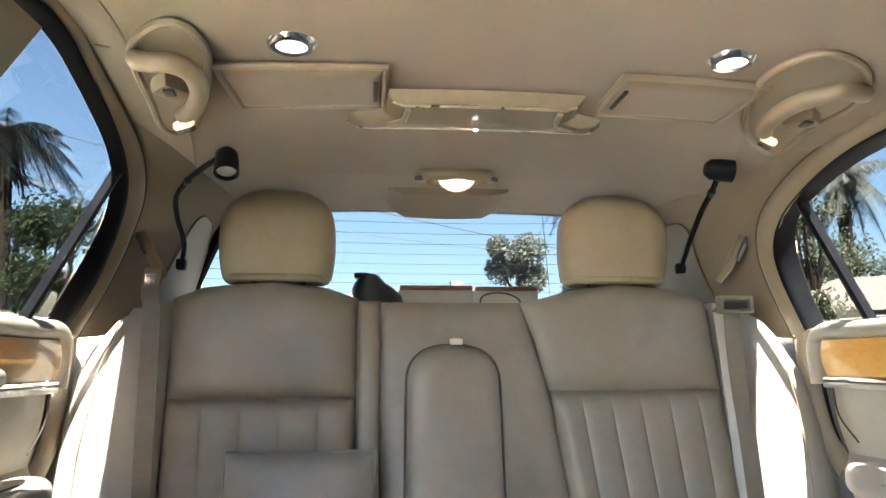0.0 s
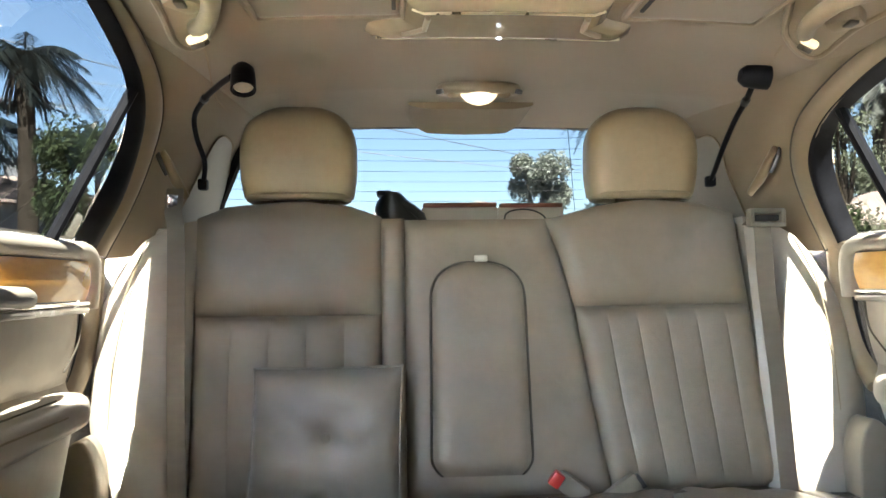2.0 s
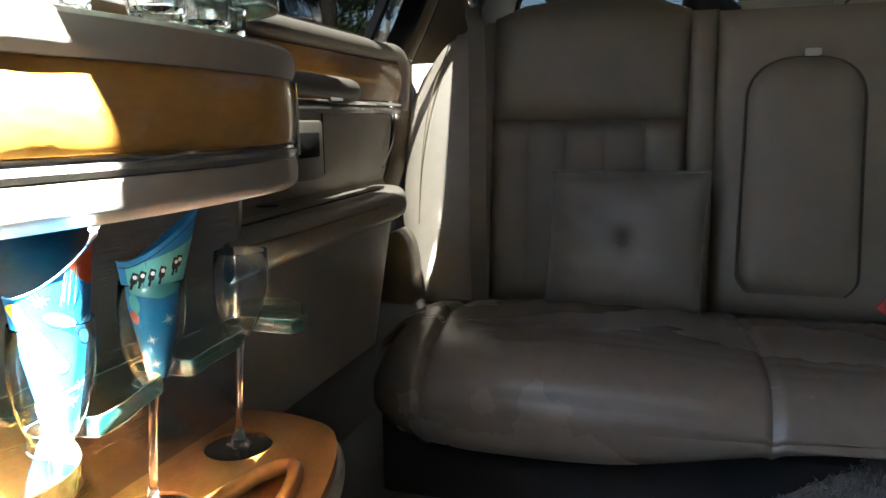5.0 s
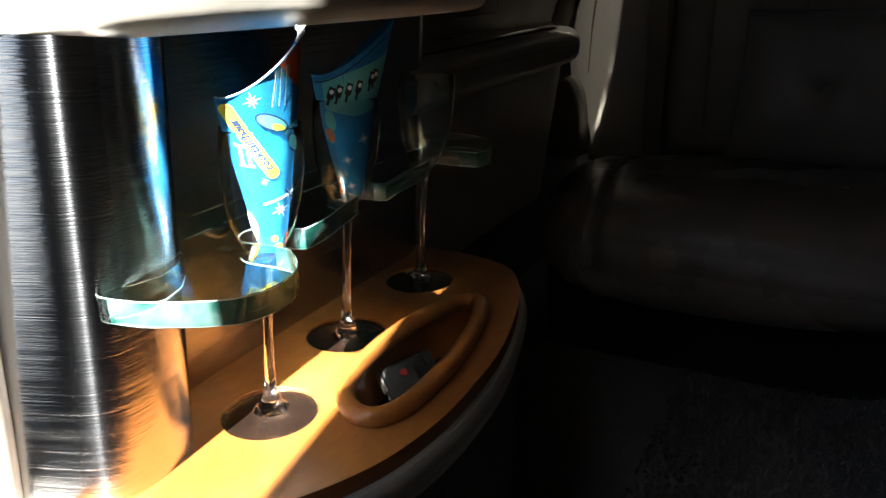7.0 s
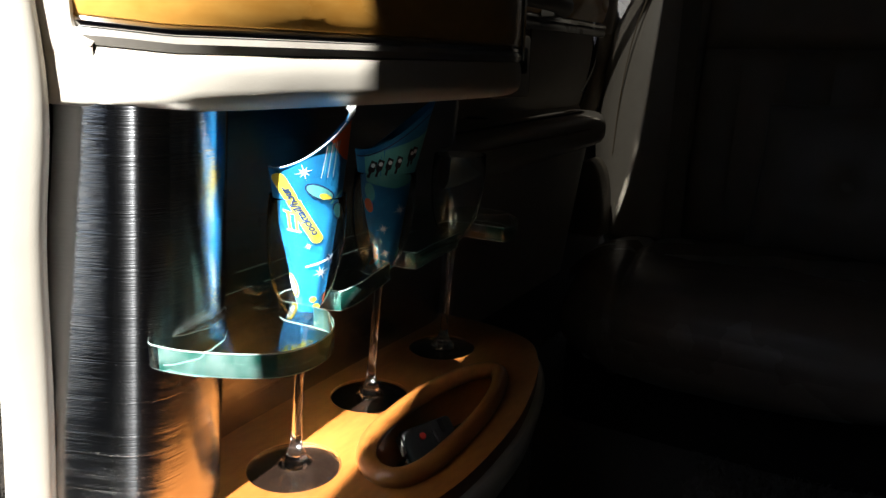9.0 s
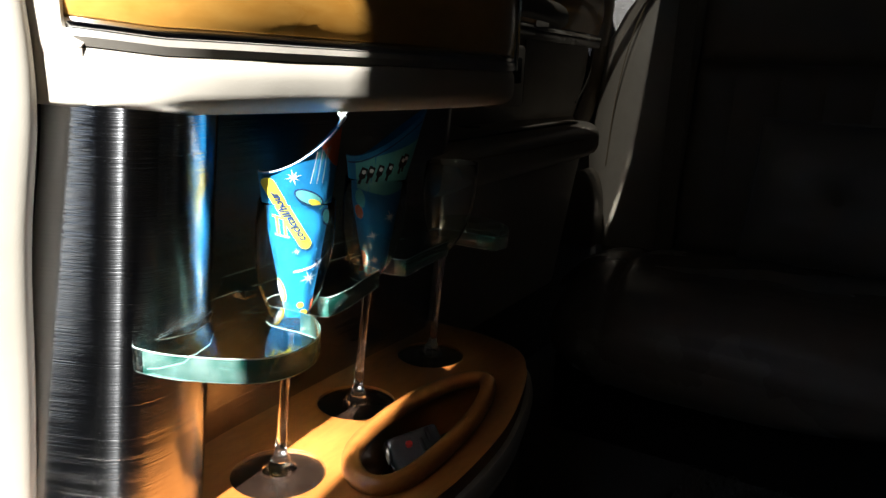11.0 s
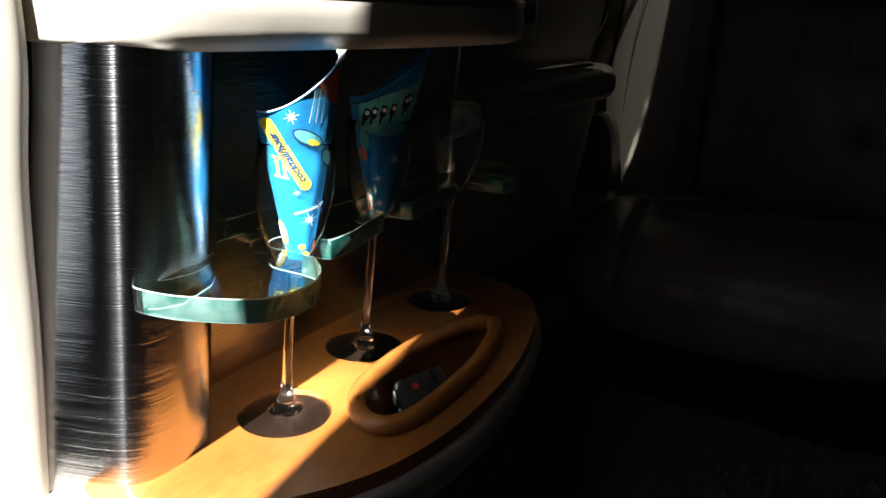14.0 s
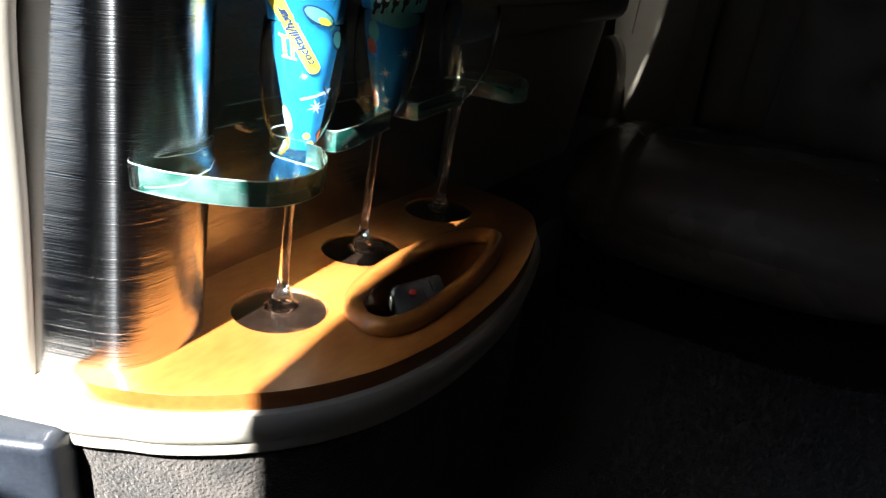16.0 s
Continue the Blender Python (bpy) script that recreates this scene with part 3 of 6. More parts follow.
back_l = part("pleated_back_panel", padded(lambda z: -0.556, lambda z: -0.1945, lambda u: 0.33, lambda u: 0.6757, 120, 30, 0.024, 0.02, 0.010, pleats(lambda z: -0.556, lambda z: -0.1945, 5)), LEATHER, bench)
back_l2 = part("upper_back_panel", padded(lambda z: -0.556, lambda z: -0.1945, lambda u: 0.6757, lambda u: seat_top(lerp(-0.556, -0.196, u)), 48, 40, 0.024, 0.025, 0.018), LEATHER, bench)
back_r = part("pleated_back_panel", padded(right_edge, right_out, lambda u: 0.33, lambda u: 0.6857, 120, 30, 0.024, 0.02, 0.010, pleats(right_edge, right_out, 6)), LEATHER, bench)
back_r2 = part("upper_back_panel", padded(right_edge, right_out, lambda u: 0.6857, lambda u: seat_top(lerp(0.15, 0.54, u)), 48, 40, 0.024, 0.025, 0.018), LEATHER, bench)
part("back_strip", padded(lambda z: -0.1945, lambda z: -0.1485, lambda u: 0.33, lambda u: 0.866, 16, 40, 0.016, 0.015, 0.006), LEATHER, bench)
centre = part("centre_back_panel", padded(lambda z: -0.1485, lambda z: right_edge(z) - 0.0008, lambda u: 0.33, lambda u: 0.863, 48, 48, 0.018, 0.017, 0.010), LEATHER, bench)

# fold-down armrest with an arched top, in a dark piped recess
def pad_half(z):
    w = lerp(0.094, 0.089, (z - 0.37) / 0.41)
    if z > 0.70:
        w *= max(0.0, 1 - ((z - 0.70) / 0.0765) ** 2.5) ** 0.42
    if z < 0.405:
        w -= 0.022 * ((0.405 - z) / 0.033) ** 2
    return max(w, 0.018)


PAD_X = -0.006
armrest = part("fold_down_armrest", padded(lambda z: PAD_X - pad_half(z), lambda z: PAD_X + pad_half(z), lambda u: 0.372, lambda u: 0.776, 24, 60, -0.002, 0.016, 0.012), LEATHER, bench, "padded fold-down centre armrest")
loop = [(PAD_X + sgn * (pad_half(z) + 0.003), back_y(z) + 0.001, z) for sgn, zs in ((-1, [0.575 - 0.201 * math.cos(math.pi * k / 44) for k in range(45)]), (1, [0.575 + 0.201 * math.cos(math.pi * k / 44) for k in range(45)])) for z in zs]
part("piping", tube(loop, 0.0028, 6, True), PIPING, armrest, "dark piping round the armrest")
part("pull_tab", box((0.0, back_y(0.78) - 0.016, 0.783), (0.026, 0.008, 0.013), 0.003), LEATHER_TRIM, armrest)


def bolster(s):
    """An outer bolster, swelling forward and falling away at the top."""
    def at(u, v):
        zt = along(((0.0, 0.866), (0.3, 0.856), (0.6, 0.824), (0.85, 0.765), (1.0, 0.70)), u)
        z = lerp(0.33, zt, v)
        x = lerp(0.556, along(((0.33, 0.71), (0.50, 0.735), (0.7, 0.738), (0.87, 0.715)) if s < 0 else ((0.33, 0.755), (0.50, 0.765), (0.7, 0.752), (0.87, 0.715)), z), u)
        h = 0.065 * math.sin(math.pi * min(1, u * 0.62 + 0.05)) ** 0.8 * (1 - 0.75 * v ** 4)
        return (s * x, back_y(z) + 0.03 - h + 0.03 * u ** 6 + 0.002 * noise.noise((x * 10, z * 8, s)), z)
    return thicken(sheet(at, 22, 36), (0, 0.07, 0))


for s in (-1, 1):
    # Lighter leather than the seat: some of the sun's brightness is put into colour.
    part("side_bolster", bolster(s), DOOR_LEATHER, bench)
    arch = smooth_loop([(0.748, 0, 0.33), (0.748, 0, 0.40), (0.738, 0, 0.452), (0.713, 0, 0.474), (0.694, 0, 0.458), (0.683, 0, 0.42), (0.680, 0, 0.37), (0.680, 0, 0.33)], 5, False)
    bm = bmesh.new()
    bm.faces.new([bm.verts.new((s * q.x, 1.415, q.z)) for q in arch])
    part("side_pad", soften(thicken(bm, (0, 0.06, 0)), 0.010, 3, 60), LEATHER, bench, "small rounded pad beside the cushion")
    piece = smooth_loop([(s * 0.640, back_y(0.82) - 0.004, 0.828), (s * 0.668, back_y(0.7) - 0.031, 0.72), (s * 0.684, back_y(0.6) - 0.034, 0.60), (s * 0.688, back_y(0.5) - 0.033, 0.48)], 5, False)
    part("bolster_seam", tube(piece, 0.0012, 6), VINYL, bench)


def shell_at(u, v):
    x = lerp(-0.7, 0.7, u)
    z = lerp(0.30, along(((-0.7, 0.66), (-0.62, 0.80), (-0.556, 0.86)) + TOP[1:-1] + ((0.556, 0.86), (0.62, 0.80), (0.7, 0.66)), x) - 0.006, v)
    return (x, back_y(z) + 0.055, z)


part("back_shell", thicken(sheet(shell_at, 60, 12), (0, 0.12, 0.0)), LEATHER, bench)

# one long seat cushion with a rolled front
PROFILE = [(1.50, 0.318), (1.46, 0.338), (1.40, 0.350), (1.30, 0.362), (1.20, 0.371), (1.12, 0.374), (1.06, 0.366), (1.025, 0.346), (1.008, 0.318), (1.008, 0.288),
           (1.018, 0.262), (1.04, 0.246), (1.10, 0.238)]


def cushion_at(u, v):
    prof = PROFILE_S[round(v * (len(PROFILE_S) - 1))]
    x = lerp(-0.678, 0.678, u)
    e = min(u, 1 - u) * 1.356
    end = 1 - math.exp(-e / 0.035)
    y = prof[1] + 0.09 * math.exp(-e / 0.07) * (1 if prof[1] < 1.2 else 0.0)
    crown = 0.012 * math.exp(-((abs(x) - 0.34) / 0.16) ** 2)
    seam = 0.006 * math.exp(-((abs(x) - 0.10) / 0.006) ** 2) + 0.010 * math.exp(-((abs(x) - 0.575) / 0.008) ** 2)
    z = lerp(0.27, prof[2], 0.55 + 0.45 * end) + crown * (prof[2] > 0.33) - seam
    z += 0.072 * math.exp(-((x - 0.06) / 0.26) ** 2) * min(1, max(0, (0.318 - prof[2]) / 0.075))
    z += 0.002 * noise.noise((x * 5, prof[1] * 5, 1)) + 0.0006 * noise.noise((x * 20, prof[1] * 16, 5))
    # gathers along the back edge and long creases over the front roll
    back = min(1, max(0, (prof[1] - 1.33) / 0.09))
    z += back * (0.0040 * math.sin(x * 38 + 2.2 * noise.noise((x * 5, 0, 3))) ** 2 - 0.002)
    wide = min(1, max(0, 0.56 - abs(x)) / 0.1)
    for line, deep in ((1.075, 0.0009), (1.105, 0.0011), (1.128, 0.0008), (1.165, 0.0006)):
        run = prof[1] - line - 0.012 * noise.noise((x * 4, line * 40, 2))
        z -= wide * deep * (0.55 + 0.9 * noise.noise((x * 6, line * 70, 8))) * math.exp(-(run / 0.006) ** 2) * (prof[2] > 0.33)
    return (x * (1 - 0.075 * min(1, max(0, (1.34 - prof[1]) / 0.3))), y + seam * 0.6 * (prof[1] < 1.05), z)


PROFILE_S = smooth_loop([(0, y, z) for y, z in PROFILE], 12, False)
CUSHION_LEATHER = surface("worn_tan_leather", (0.1587, 0.1254, 0.0923), (0.2268, 0.1870, 0.1455), 0.27, 3.0, 0.22, 900, kind="cells", crease=0.10)
part("seat_cushion", thicken(sheet(cushion_at, 240, len(PROFILE_S) - 1), (0, 0.0, -0.012)), CUSHION_LEATHER, bench, "long seat cushion with a rolled, creased front edge")
# Filler box; the shade under the cushion is put into its near-black colour.
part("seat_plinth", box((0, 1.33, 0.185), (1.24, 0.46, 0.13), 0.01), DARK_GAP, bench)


def headrest(s):
    def at(u, v):
        a = 2 * math.pi * u
        z = lerp(0.918, 1.114, v)
        t = (v - 0.36) / 0.64
        w = 0.121 * max(0, 1 - max(0, t) ** 3.4) ** 0.5 if t > 0 else 0.121 - 0.008 * ((0.36 - v) / 0.36) ** 2
        d = 0.062 * max(0, 1 - max(0, t) ** 3.4) ** 0.5 if t > 0 else 0.062 - 0.006 * ((0.36 - v) / 0.36) ** 2
        c, sn = math.cos(a), math.sin(a)
        k = (abs(c) ** 3.2 + abs(sn) ** 3.2) ** (-1 / 3.2)
        return (s * 0.366 + max(w, 0.004) * c * k, 1.668 + max(d, 0.004) * sn * k - 0.008 * math.sin(math.pi * v), z)
    bm = sheet(at, 48, 26, wrap_u=True)
    for z, up in ((0.918, False), (1.114, True)):
        ring = [v for v in bm.verts if abs(v.co.z - z) < 1e-5]
        ring.sort(key=lambda q: math.atan2(q.co.y - 1.66, q.co.x - s * 0.366))
        bm.faces.new(ring)
    return bm


for s in (-1, 1):
    hr = part("headrest", headrest(s), HEAD_LEATHER, bench, "rounded leather headrest")
    collar = smooth_loop([(s * 0.366 + 0.101 * math.cos(a) * (abs(math.cos(a)) ** 3 + abs(math.sin(a)) ** 3) ** (-1 / 3), 1.666 + 0.058 * math.sin(a) * (abs(math.cos(a)) ** 3 + abs(math.sin(a)) ** 3) ** (-1 / 3), 0.9165)
                          for a in (2 * math.pi * k / 20 for k in range(20))], 2)
    part("collar", tube(collar, 0.0085, 8, True), HEAD_LEATHER, hr, "rolled collar under the headrest")
    for dx in (-0.05, 0.05):
        part("headrest_post", tube([(s * 0.366 + dx, 1.67, 0.86), (s * 0.366 + dx, 1.67, 0.93)], 0.006, 8), CHROME, hr)

# ---- seat belts ----
def strap(points, half, thick=0.0016):
    """Webbing along points, its width along x."""
    p = smooth_loop(points, 6, False)
    bm = sheet(lambda u, v: p[round(v * (len(p) - 1))] + Vector((lerp(-half, half, u), 0, 0)), 3, len(p) - 1)
    return thicken(bm, (0, thick, 0))


belt = thing("seat_belt", (-0.57, 1.49, 0.34), "beige seat belt hanging flat against the seat back", "seat belt", "seat belts")
part("webbing", strap([(-0.600, 1.585, 0.93), (-0.592, 1.545, 0.88), (-0.578, 1.515, 0.84), (-0.572, 1.497, 0.72), (-0.568, 1.482, 0.55), (-0.562, 1.47, 0.36), (-0.560, 1.465, 0.325)], 0.0165), STRAP, belt)
part("tongue", box((-0.596, 1.553, 0.898), (0.020, 0.004, 0.034), 0.002, pose(0, 0, 0, 20, 0, 20)), CHROME, belt, "chromed belt tongue")
belt = thing("seat_belt", (0.56, 1.49, 0.34), "beige seat belt with a plastic guide on the seat shoulder", "seat belt", "seat belts")
part("webbing", strap([(0.566, 1.575, 0.846), (0.562, 1.535, 0.853), (0.557, 1.506, 0.83), (0.556, 1.496, 0.72), (0.565, 1.482, 0.55), (0.572, 1.47, 0.36), (0.573, 1.465, 0.325)], 0.0175), STRAP, belt)
guide = part("belt_guide", joined(box((0.568, 1.515, 0.870), (0.072, 0.022, 0.009), 0.003), box((0.568, 1.512, 0.842), (0.072, 0.022, 0.008), 0.003),
                                  box((0.536, 1.513, 0.856), (0.009, 0.022, 0.034), 0.003), box((0.600, 1.513, 0.856), (0.009, 0.022, 0.034), 0.003)), STRAP, belt, "beige plastic belt guide")
part("guide_slot", box((0.568, 1.514, 0.856), (0.05, 0.012, 0.012), 0.002), DARK_GAP, guide)
buckle = thing("belt_buckle", (0.17, 1.46, 0.36), "beige belt buckle with a red release button", "belt buckle", "belt buckles")
turn = pose(0, 0, 0, 0, 35, -10)
part("buckle_body", box((0.150, 1.448, 0.360), (0.062, 0.022, 0.034), 0.005, turn), STRAP, buckle)
part("release_button", box((0.121, 1.443, 0.377), (0.022, 0.022, 0.028), 0.004, turn), RED_PLASTIC, buckle, "red release button")
buckle = thing("belt_buckle", (0.29, 1.44, 0.36), "beige belt buckle lying in the seat crease", "belt buckle", "belt buckles")
turn = pose(0, 0, 0, 0, -35, -5)
part("buckle_body", box((0.243, 1.445, 0.354), (0.07, 0.022, 0.03), 0.005, turn), STRAP, buckle)
part("release_button", box((0.276, 1.442, 0.369), (0.01, 0.02, 0.026), 0.003, turn), BLACK_PLASTIC, buckle)

# ---- pillow ----
pillow = thing("throw_pillow", (-0.29, 1.44, 0.36), "square beige leather pillow with a centre button on the seat", "pillow")


def pillow_face(sign):
    def at(u, v):
        a, b = 2 * u - 1, 2 * v - 1
        pinch = 1 - 0.06 * (1 - abs(a)) * abs(b) ** 2
        edge = max(0, (1 - abs(a) ** 4) * (1 - abs(b) ** 4)) ** 0.55
        x = -0.292 + 0.132 * a * (1 - 0.02 * (1 - b * b)) + 0.004 * b
        z = 0.468 + 0.118 * b * (1 - 0.02 * (1 - a * a))
        d = math.hypot(a, b)
        depth = 0.040 * edge - 0.016 * math.exp(-(d / 0.14) ** 2) + 0.0025 * noise.noise((a * 4, b * 4, 2))
        return (x, 1.437 + 0.16 * (z - 0.468) + sign * depth, z)
    return sheet(at, 36, 36)


part("cover", joined(pillow_face(-1), pillow_face(1)), PILLOW_LEATHER, pillow)
rim = [(-0.292 + 0.133 * a * (1 - 0.02 * (1 - b * b)) + 0.004 * b, 1.437 + 0.16 * 0.118 * b, 0.468 + 0.119 * b * (1 - 0.02 * (1 - a * a)))
       for a, b in [(lerp(-1, 1, k / 12), 1) for k in range(12)] + [(1, lerp(1, -1, k / 12)) for k in range(12)] + [(lerp(1, -1, k / 12), -1) for k in range(12)] + [(-1, lerp(-1, 1, k / 12)) for k in range(12)]]
part("piping", tube(rim, 0.0026, 6, True), PILLOW_LEATHER, pillow, "corded edge")
part("button", lathe([(0, -0.004), (0.008, -0.003), (0.009, 0), (0.007, 0.003), (0, 0.004)], (-0.292, 1.410, 0.468), 16, pose(0, 0, 0, 90, 0, 0)), PILLOW_LEATHER, pillow)

# ---- rear doors ----
def rear_door(s):
    side = "near the bar" if s < 0 else "opposite the bar"
    d = thing("rear_door", (s * 0.73, 1.15, FLOOR), "cream leather rear door panel with amber wood inlay, closed, " + side, "car door", "rear doors")
    X = 0.745

    def skin(u, v):
        y = lerp(0.83, 1.50, u)
        z = lerp(0.30, 0.795, v)
        far = max(0, (y - 1.36) / 0.14)
        x = X - 0.022 * math.sin(math.pi * min(1, max(0, (z - 0.56) / 0.24))) - 0.05 * (z < 0.57) * (1 - far) * min(1, (0.57 - z) / 0.02)
        yy = y - 0.12 * max(0, (0.52 - z) / 0.22) * u - 0.02 * far * far
        return (s * (x + 0.02 * far ** 3), yy, z)
    part("door_skin", thicken(sheet(skin, 40, 44), (s * 0.03, 0, 0)), DOOR_LEATHER, d)
    ledge = smooth_loop([(s * 0.721, y, lerp(0.802, 0.800, k)) for k, y in ((0, 0.83), (0.3, 1.0), (0.6, 1.2), (0.8, 1.38), (0.95, 1.46))] + [(s * 0.722, 1.495, 0.772), (s * 0.732, 1.505, 0.70)], 5, False)
    part("padded_ledge", tube(ledge, 0.0165, 12), DOOR_LEATHER, d, "padded cream ledge under the window")
    inlay = part("wood_inlay", thicken(sheet(lambda u, v: (s * (0.716 - 0.006 * math.sin(math.pi * v)), lerp(0.83, 1.462 - 0.03 * (1 - v) ** 2 * 0.3, u), lerp(0.714, 0.783, v)), 20, 6), (s * 0.012, 0, 0)), WOOD, d, "glossy amber burl wood inlay")
    part("trim_strip", box((s * 0.719, 1.15, 0.7085), (0.010, 0.64, 0.007), 0.002), CHROME, d, "thin bright strip under the wood")
    part("trim_rail", box((s * 0.721, 1.15, 0.697), (0.012, 0.64, 0.012), 0.003), GREY_TRIM, d)
    handle = part("pull_handle", tube(smooth_loop([(s * 0.705, 0.90, 0.731), (s * 0.679, 0.96, 0.729), (s * 0.672, 1.05, 0.727), (s * 0.673, 1.14, 0.725), (s * 0.686, 1.185, 0.722)], 5, False), 0.0145, 12), DOOR_LEATHER, d, "padded cream pull handle")
    part("handle_foot", box((s * 0.696, 1.175, 0.717), (0.035, 0.022, 0.018), 0.004), GREY_TRIM, handle)
    part("handle_foot", box((s * 0.696, 0.945, 0.719), (0.035, 0.022, 0.018), 0.004), GREY_TRIM, handle)
    cup = part("pull_cup", box((s * 0.7155, 1.075, 0.638), (0.012, 0.115, 0.085), 0.012), DOOR_LEATHER, d, "moulded pull cup")
    # Dark slab on the cup's face: painted shade of its hollow.
    part("cup_shade", box((s * 0.7085, 1.082, 0.646), (0.006, 0.060, 0.036), 0.006), DARK_GAP, cup)
    part("panel_seam", tube([(s * 0.7215, 1.152, z) for z in (0.60, 0.65, 0.695)], 0.0016, 6), PIPING, d)
    part("panel_seam", tube(smooth_loop([(s * 0.7195, 1.445, 0.695), (s * 0.7205, 1.435, 0.64), (s * 0.724, 1.39, 0.595)], 5, False), 0.0018, 6), PIPING, d)

    def arm(u, v):
        a = 2 * math.pi * v
        y = lerp(0.80, 1.385, u)
        e = max(0, (u - 0.86) / 0.14)
        c, n2 = math.cos(a), math.sin(a)
        k = (abs(c) ** 3 + abs(n2) ** 3) ** (-1 / 3)
        w, h = 0.047 * (1 - 0.55 * e * e), 0.029 * (1 - 0.45 * e ** 4)
        return (s * (0.698 + 0.016 * e * e + w * c * k), y, lerp(0.532, 0.540, u) + h * n2 * k)
    bm = sheet(arm, 40, 28, wrap_v=True)
    ring = [v for v in bm.verts if abs(v.co.y - 1.385) < 1e-5]
    ring.sort(key=lambda q: math.atan2(q.co.z - 0.55, q.co.x - s * 0.698))
    bm.faces.new(ring)
    rest = part("armrest", bm, DOOR_LEATHER, d, "thick padded armrest")
    part("crease_line", tube([(s * (0.698 - 0.030), 0.82 + 0.42 * k / 8, 0.5655 + 0.005 * k / 8) for k in range(9)], 0.0014, 6), PIPING, rest)
    part("stitch_line", tube([(s * (0.698 - 0.0464), 0.82 + 0.42 * k / 8, 0.545) for k in range(9)], 0.0016, 6), VINYL, rest)
    part("lock_knob", lathe([(0, 0.003), (0.013, 0.002), (0.015, 0)], (s * 0.70, 0.95, 0.5745), 16), BLACK_PLASTIC, rest)
    return d


for s in (-1, 1):
    rear_door(s)
    # body jamb between door and seat
    loop = smooth_loop([(s * 0.752, 1.565, 0.80), (s * 0.755, 1.56, 0.70), (s * 0.758, 1.53, 0.60), (s * 0.762, 1.47, 0.53)], 5, False)
    single("jamb_%s" % ("left" if s < 0 else "right"), tube(loop, 0.026, 10), VINYL, "beige door jamb beside the seat", "door jamb", "structure")
    single("jamb_seal_%s" % ("left" if s < 0 else "right"), tube([Vector((s * 0.725, 1.53, 0.835))] + [q + Vector((s * 0.002, -0.032, 0)) for q in loop], [0.012] * 6 + [0.007] * (len(loop) - 5), 8), BLACK_RUBBER, "black rubber door seal", "door seal", "structure")

# ---- the bar ----
BAR = thing("bar_cabinet", (-0.62, 0.6, FLOOR), "built-in bar of amber wood, cream leather and brushed steel", "bar cabinet")
TRAY_Z = 0.358
CUP_PAD = surface("brown_pad", (0.018, 0.010, 0.007), (0.034, 0.019, 0.013), 0.25, 30, coat=0.5)
RAKE = Vector((0.045, 0.058, 0.0))   # the bar leans a little with the body side


def lift(y):
    """The bar's front rises a little towards the door post."""
    return 0.0055 * max(0.0, min(1.0, (0.41 - y) / 0.05))


STEEL_PLAN = ([(-0.692, 0.3420), (-0.677, 0.3476), (-0.661, 0.3534), (-0.645, 0.3593), (-0.634, 0.3636), (-0.6255, 0.3672), (-0.619, 0.3706), (-0.6135, 0.3747), (-0.6090, 0.3807), (-0.6062, 0.3890), (-0.6055, 0.4000), (-0.607, 0.413), (-0.611, 0.428), (-0.618, 0.441), (-0.632, 0.449), (-0.650, 0.456), (-0.664, 0.468), (-0.670, 0.50), (-0.671, 0.56), (-0.671, 0.64), (-0.670, 0.70), (-0.6695, 0.735), (-0.6685, 0.760), (-0.6680, 0.785), (-0.6690, 0.808), (-0.6745, 0.826), (-0.683, 0.838), (-0.695, 0.845)])
plan = smooth_loop([(x, y, 0) for x, y in STEEL_PLAN], 6, False)


def steel_at(u, v):
    q = plan[round(u * (len(plan) - 1))]
    z = lerp(0.338, 0.6126 + lift(q.y), v)
    return q + Vector((0, 0, z)) + RAKE * (z - TRAY_Z)


part("steel_back", thicken(sheet(steel_at, len(plan) - 1, 2), (-0.004, 0, 0)), STEEL, BAR, "curved brushed steel back panel")


TRAY_PLAN = [(-0.72, 0.395), (-0.655, 0.392), (-0.642, 0.380), (-0.6395, 0.366), (-0.633, 0.3580), (-0.615, 0.3560), (-0.598, 0.3625), (-0.578, 0.373), (-0.557, 0.389), (-0.540, 0.405), (-0.523, 0.4245), (-0.507, 0.451), (-0.493, 0.487),
             (-0.4845, 0.54), (-0.485, 0.60), (-0.491, 0.655), (-0.507, 0.72), (-0.526, 0.77), (-0.556, 0.811), (-0.612, 0.829), (-0.66, 0.830), (-0.72, 0.829)]
BUMP_PLAN = [(-0.745, 0.306), (-0.705, 0.319), (-0.668, 0.332), (-0.640, 0.3425), (-0.616, 0.3520)] + TRAY_PLAN[6:]
BUMP_LOOP = [(q.x, q.y) for q in smooth_loop([(x, y, 0) for x, y in BUMP_PLAN], 5, False)]
TRAY_LOOP = [(q.x, q.y) for q in smooth_loop([(x, y, 0) for x, y in TRAY_PLAN], 5, False)]
POCKET = [(q.x, q.y) for q in smooth_loop([(x, y, 0) for x, y in ((-0.561, 0.530), (-0.542, 0.512), (-0.524, 0.511), (-0.514, 0.526), (-0.5105, 0.558), (-0.5145, 0.625), (-0.527, 0.682), (-0.543, 0.712),
                                                                     (-0.560, 0.700), (-0.572, 0.66), (-0.576, 0.61), (-0.572, 0.56))], 4)]
FLUTES = [(-0.5955, 0.4902), (-0.616, 0.609), (-0.620, 0.740)]
RECESSES = [(-0.596, 0.4905), (-0.619, 0.613), (-0.622, 0.743)]
STEMS = [(x + 0.006, y + 0.0075) for x, y in FLUTES]


def circle(cx, cy, r, n=36):
    return [(cx + r * math.cos(2 * math.pi * k / n), cy + r * math.sin(2 * math.pi * k / n)) for k in range(n)]


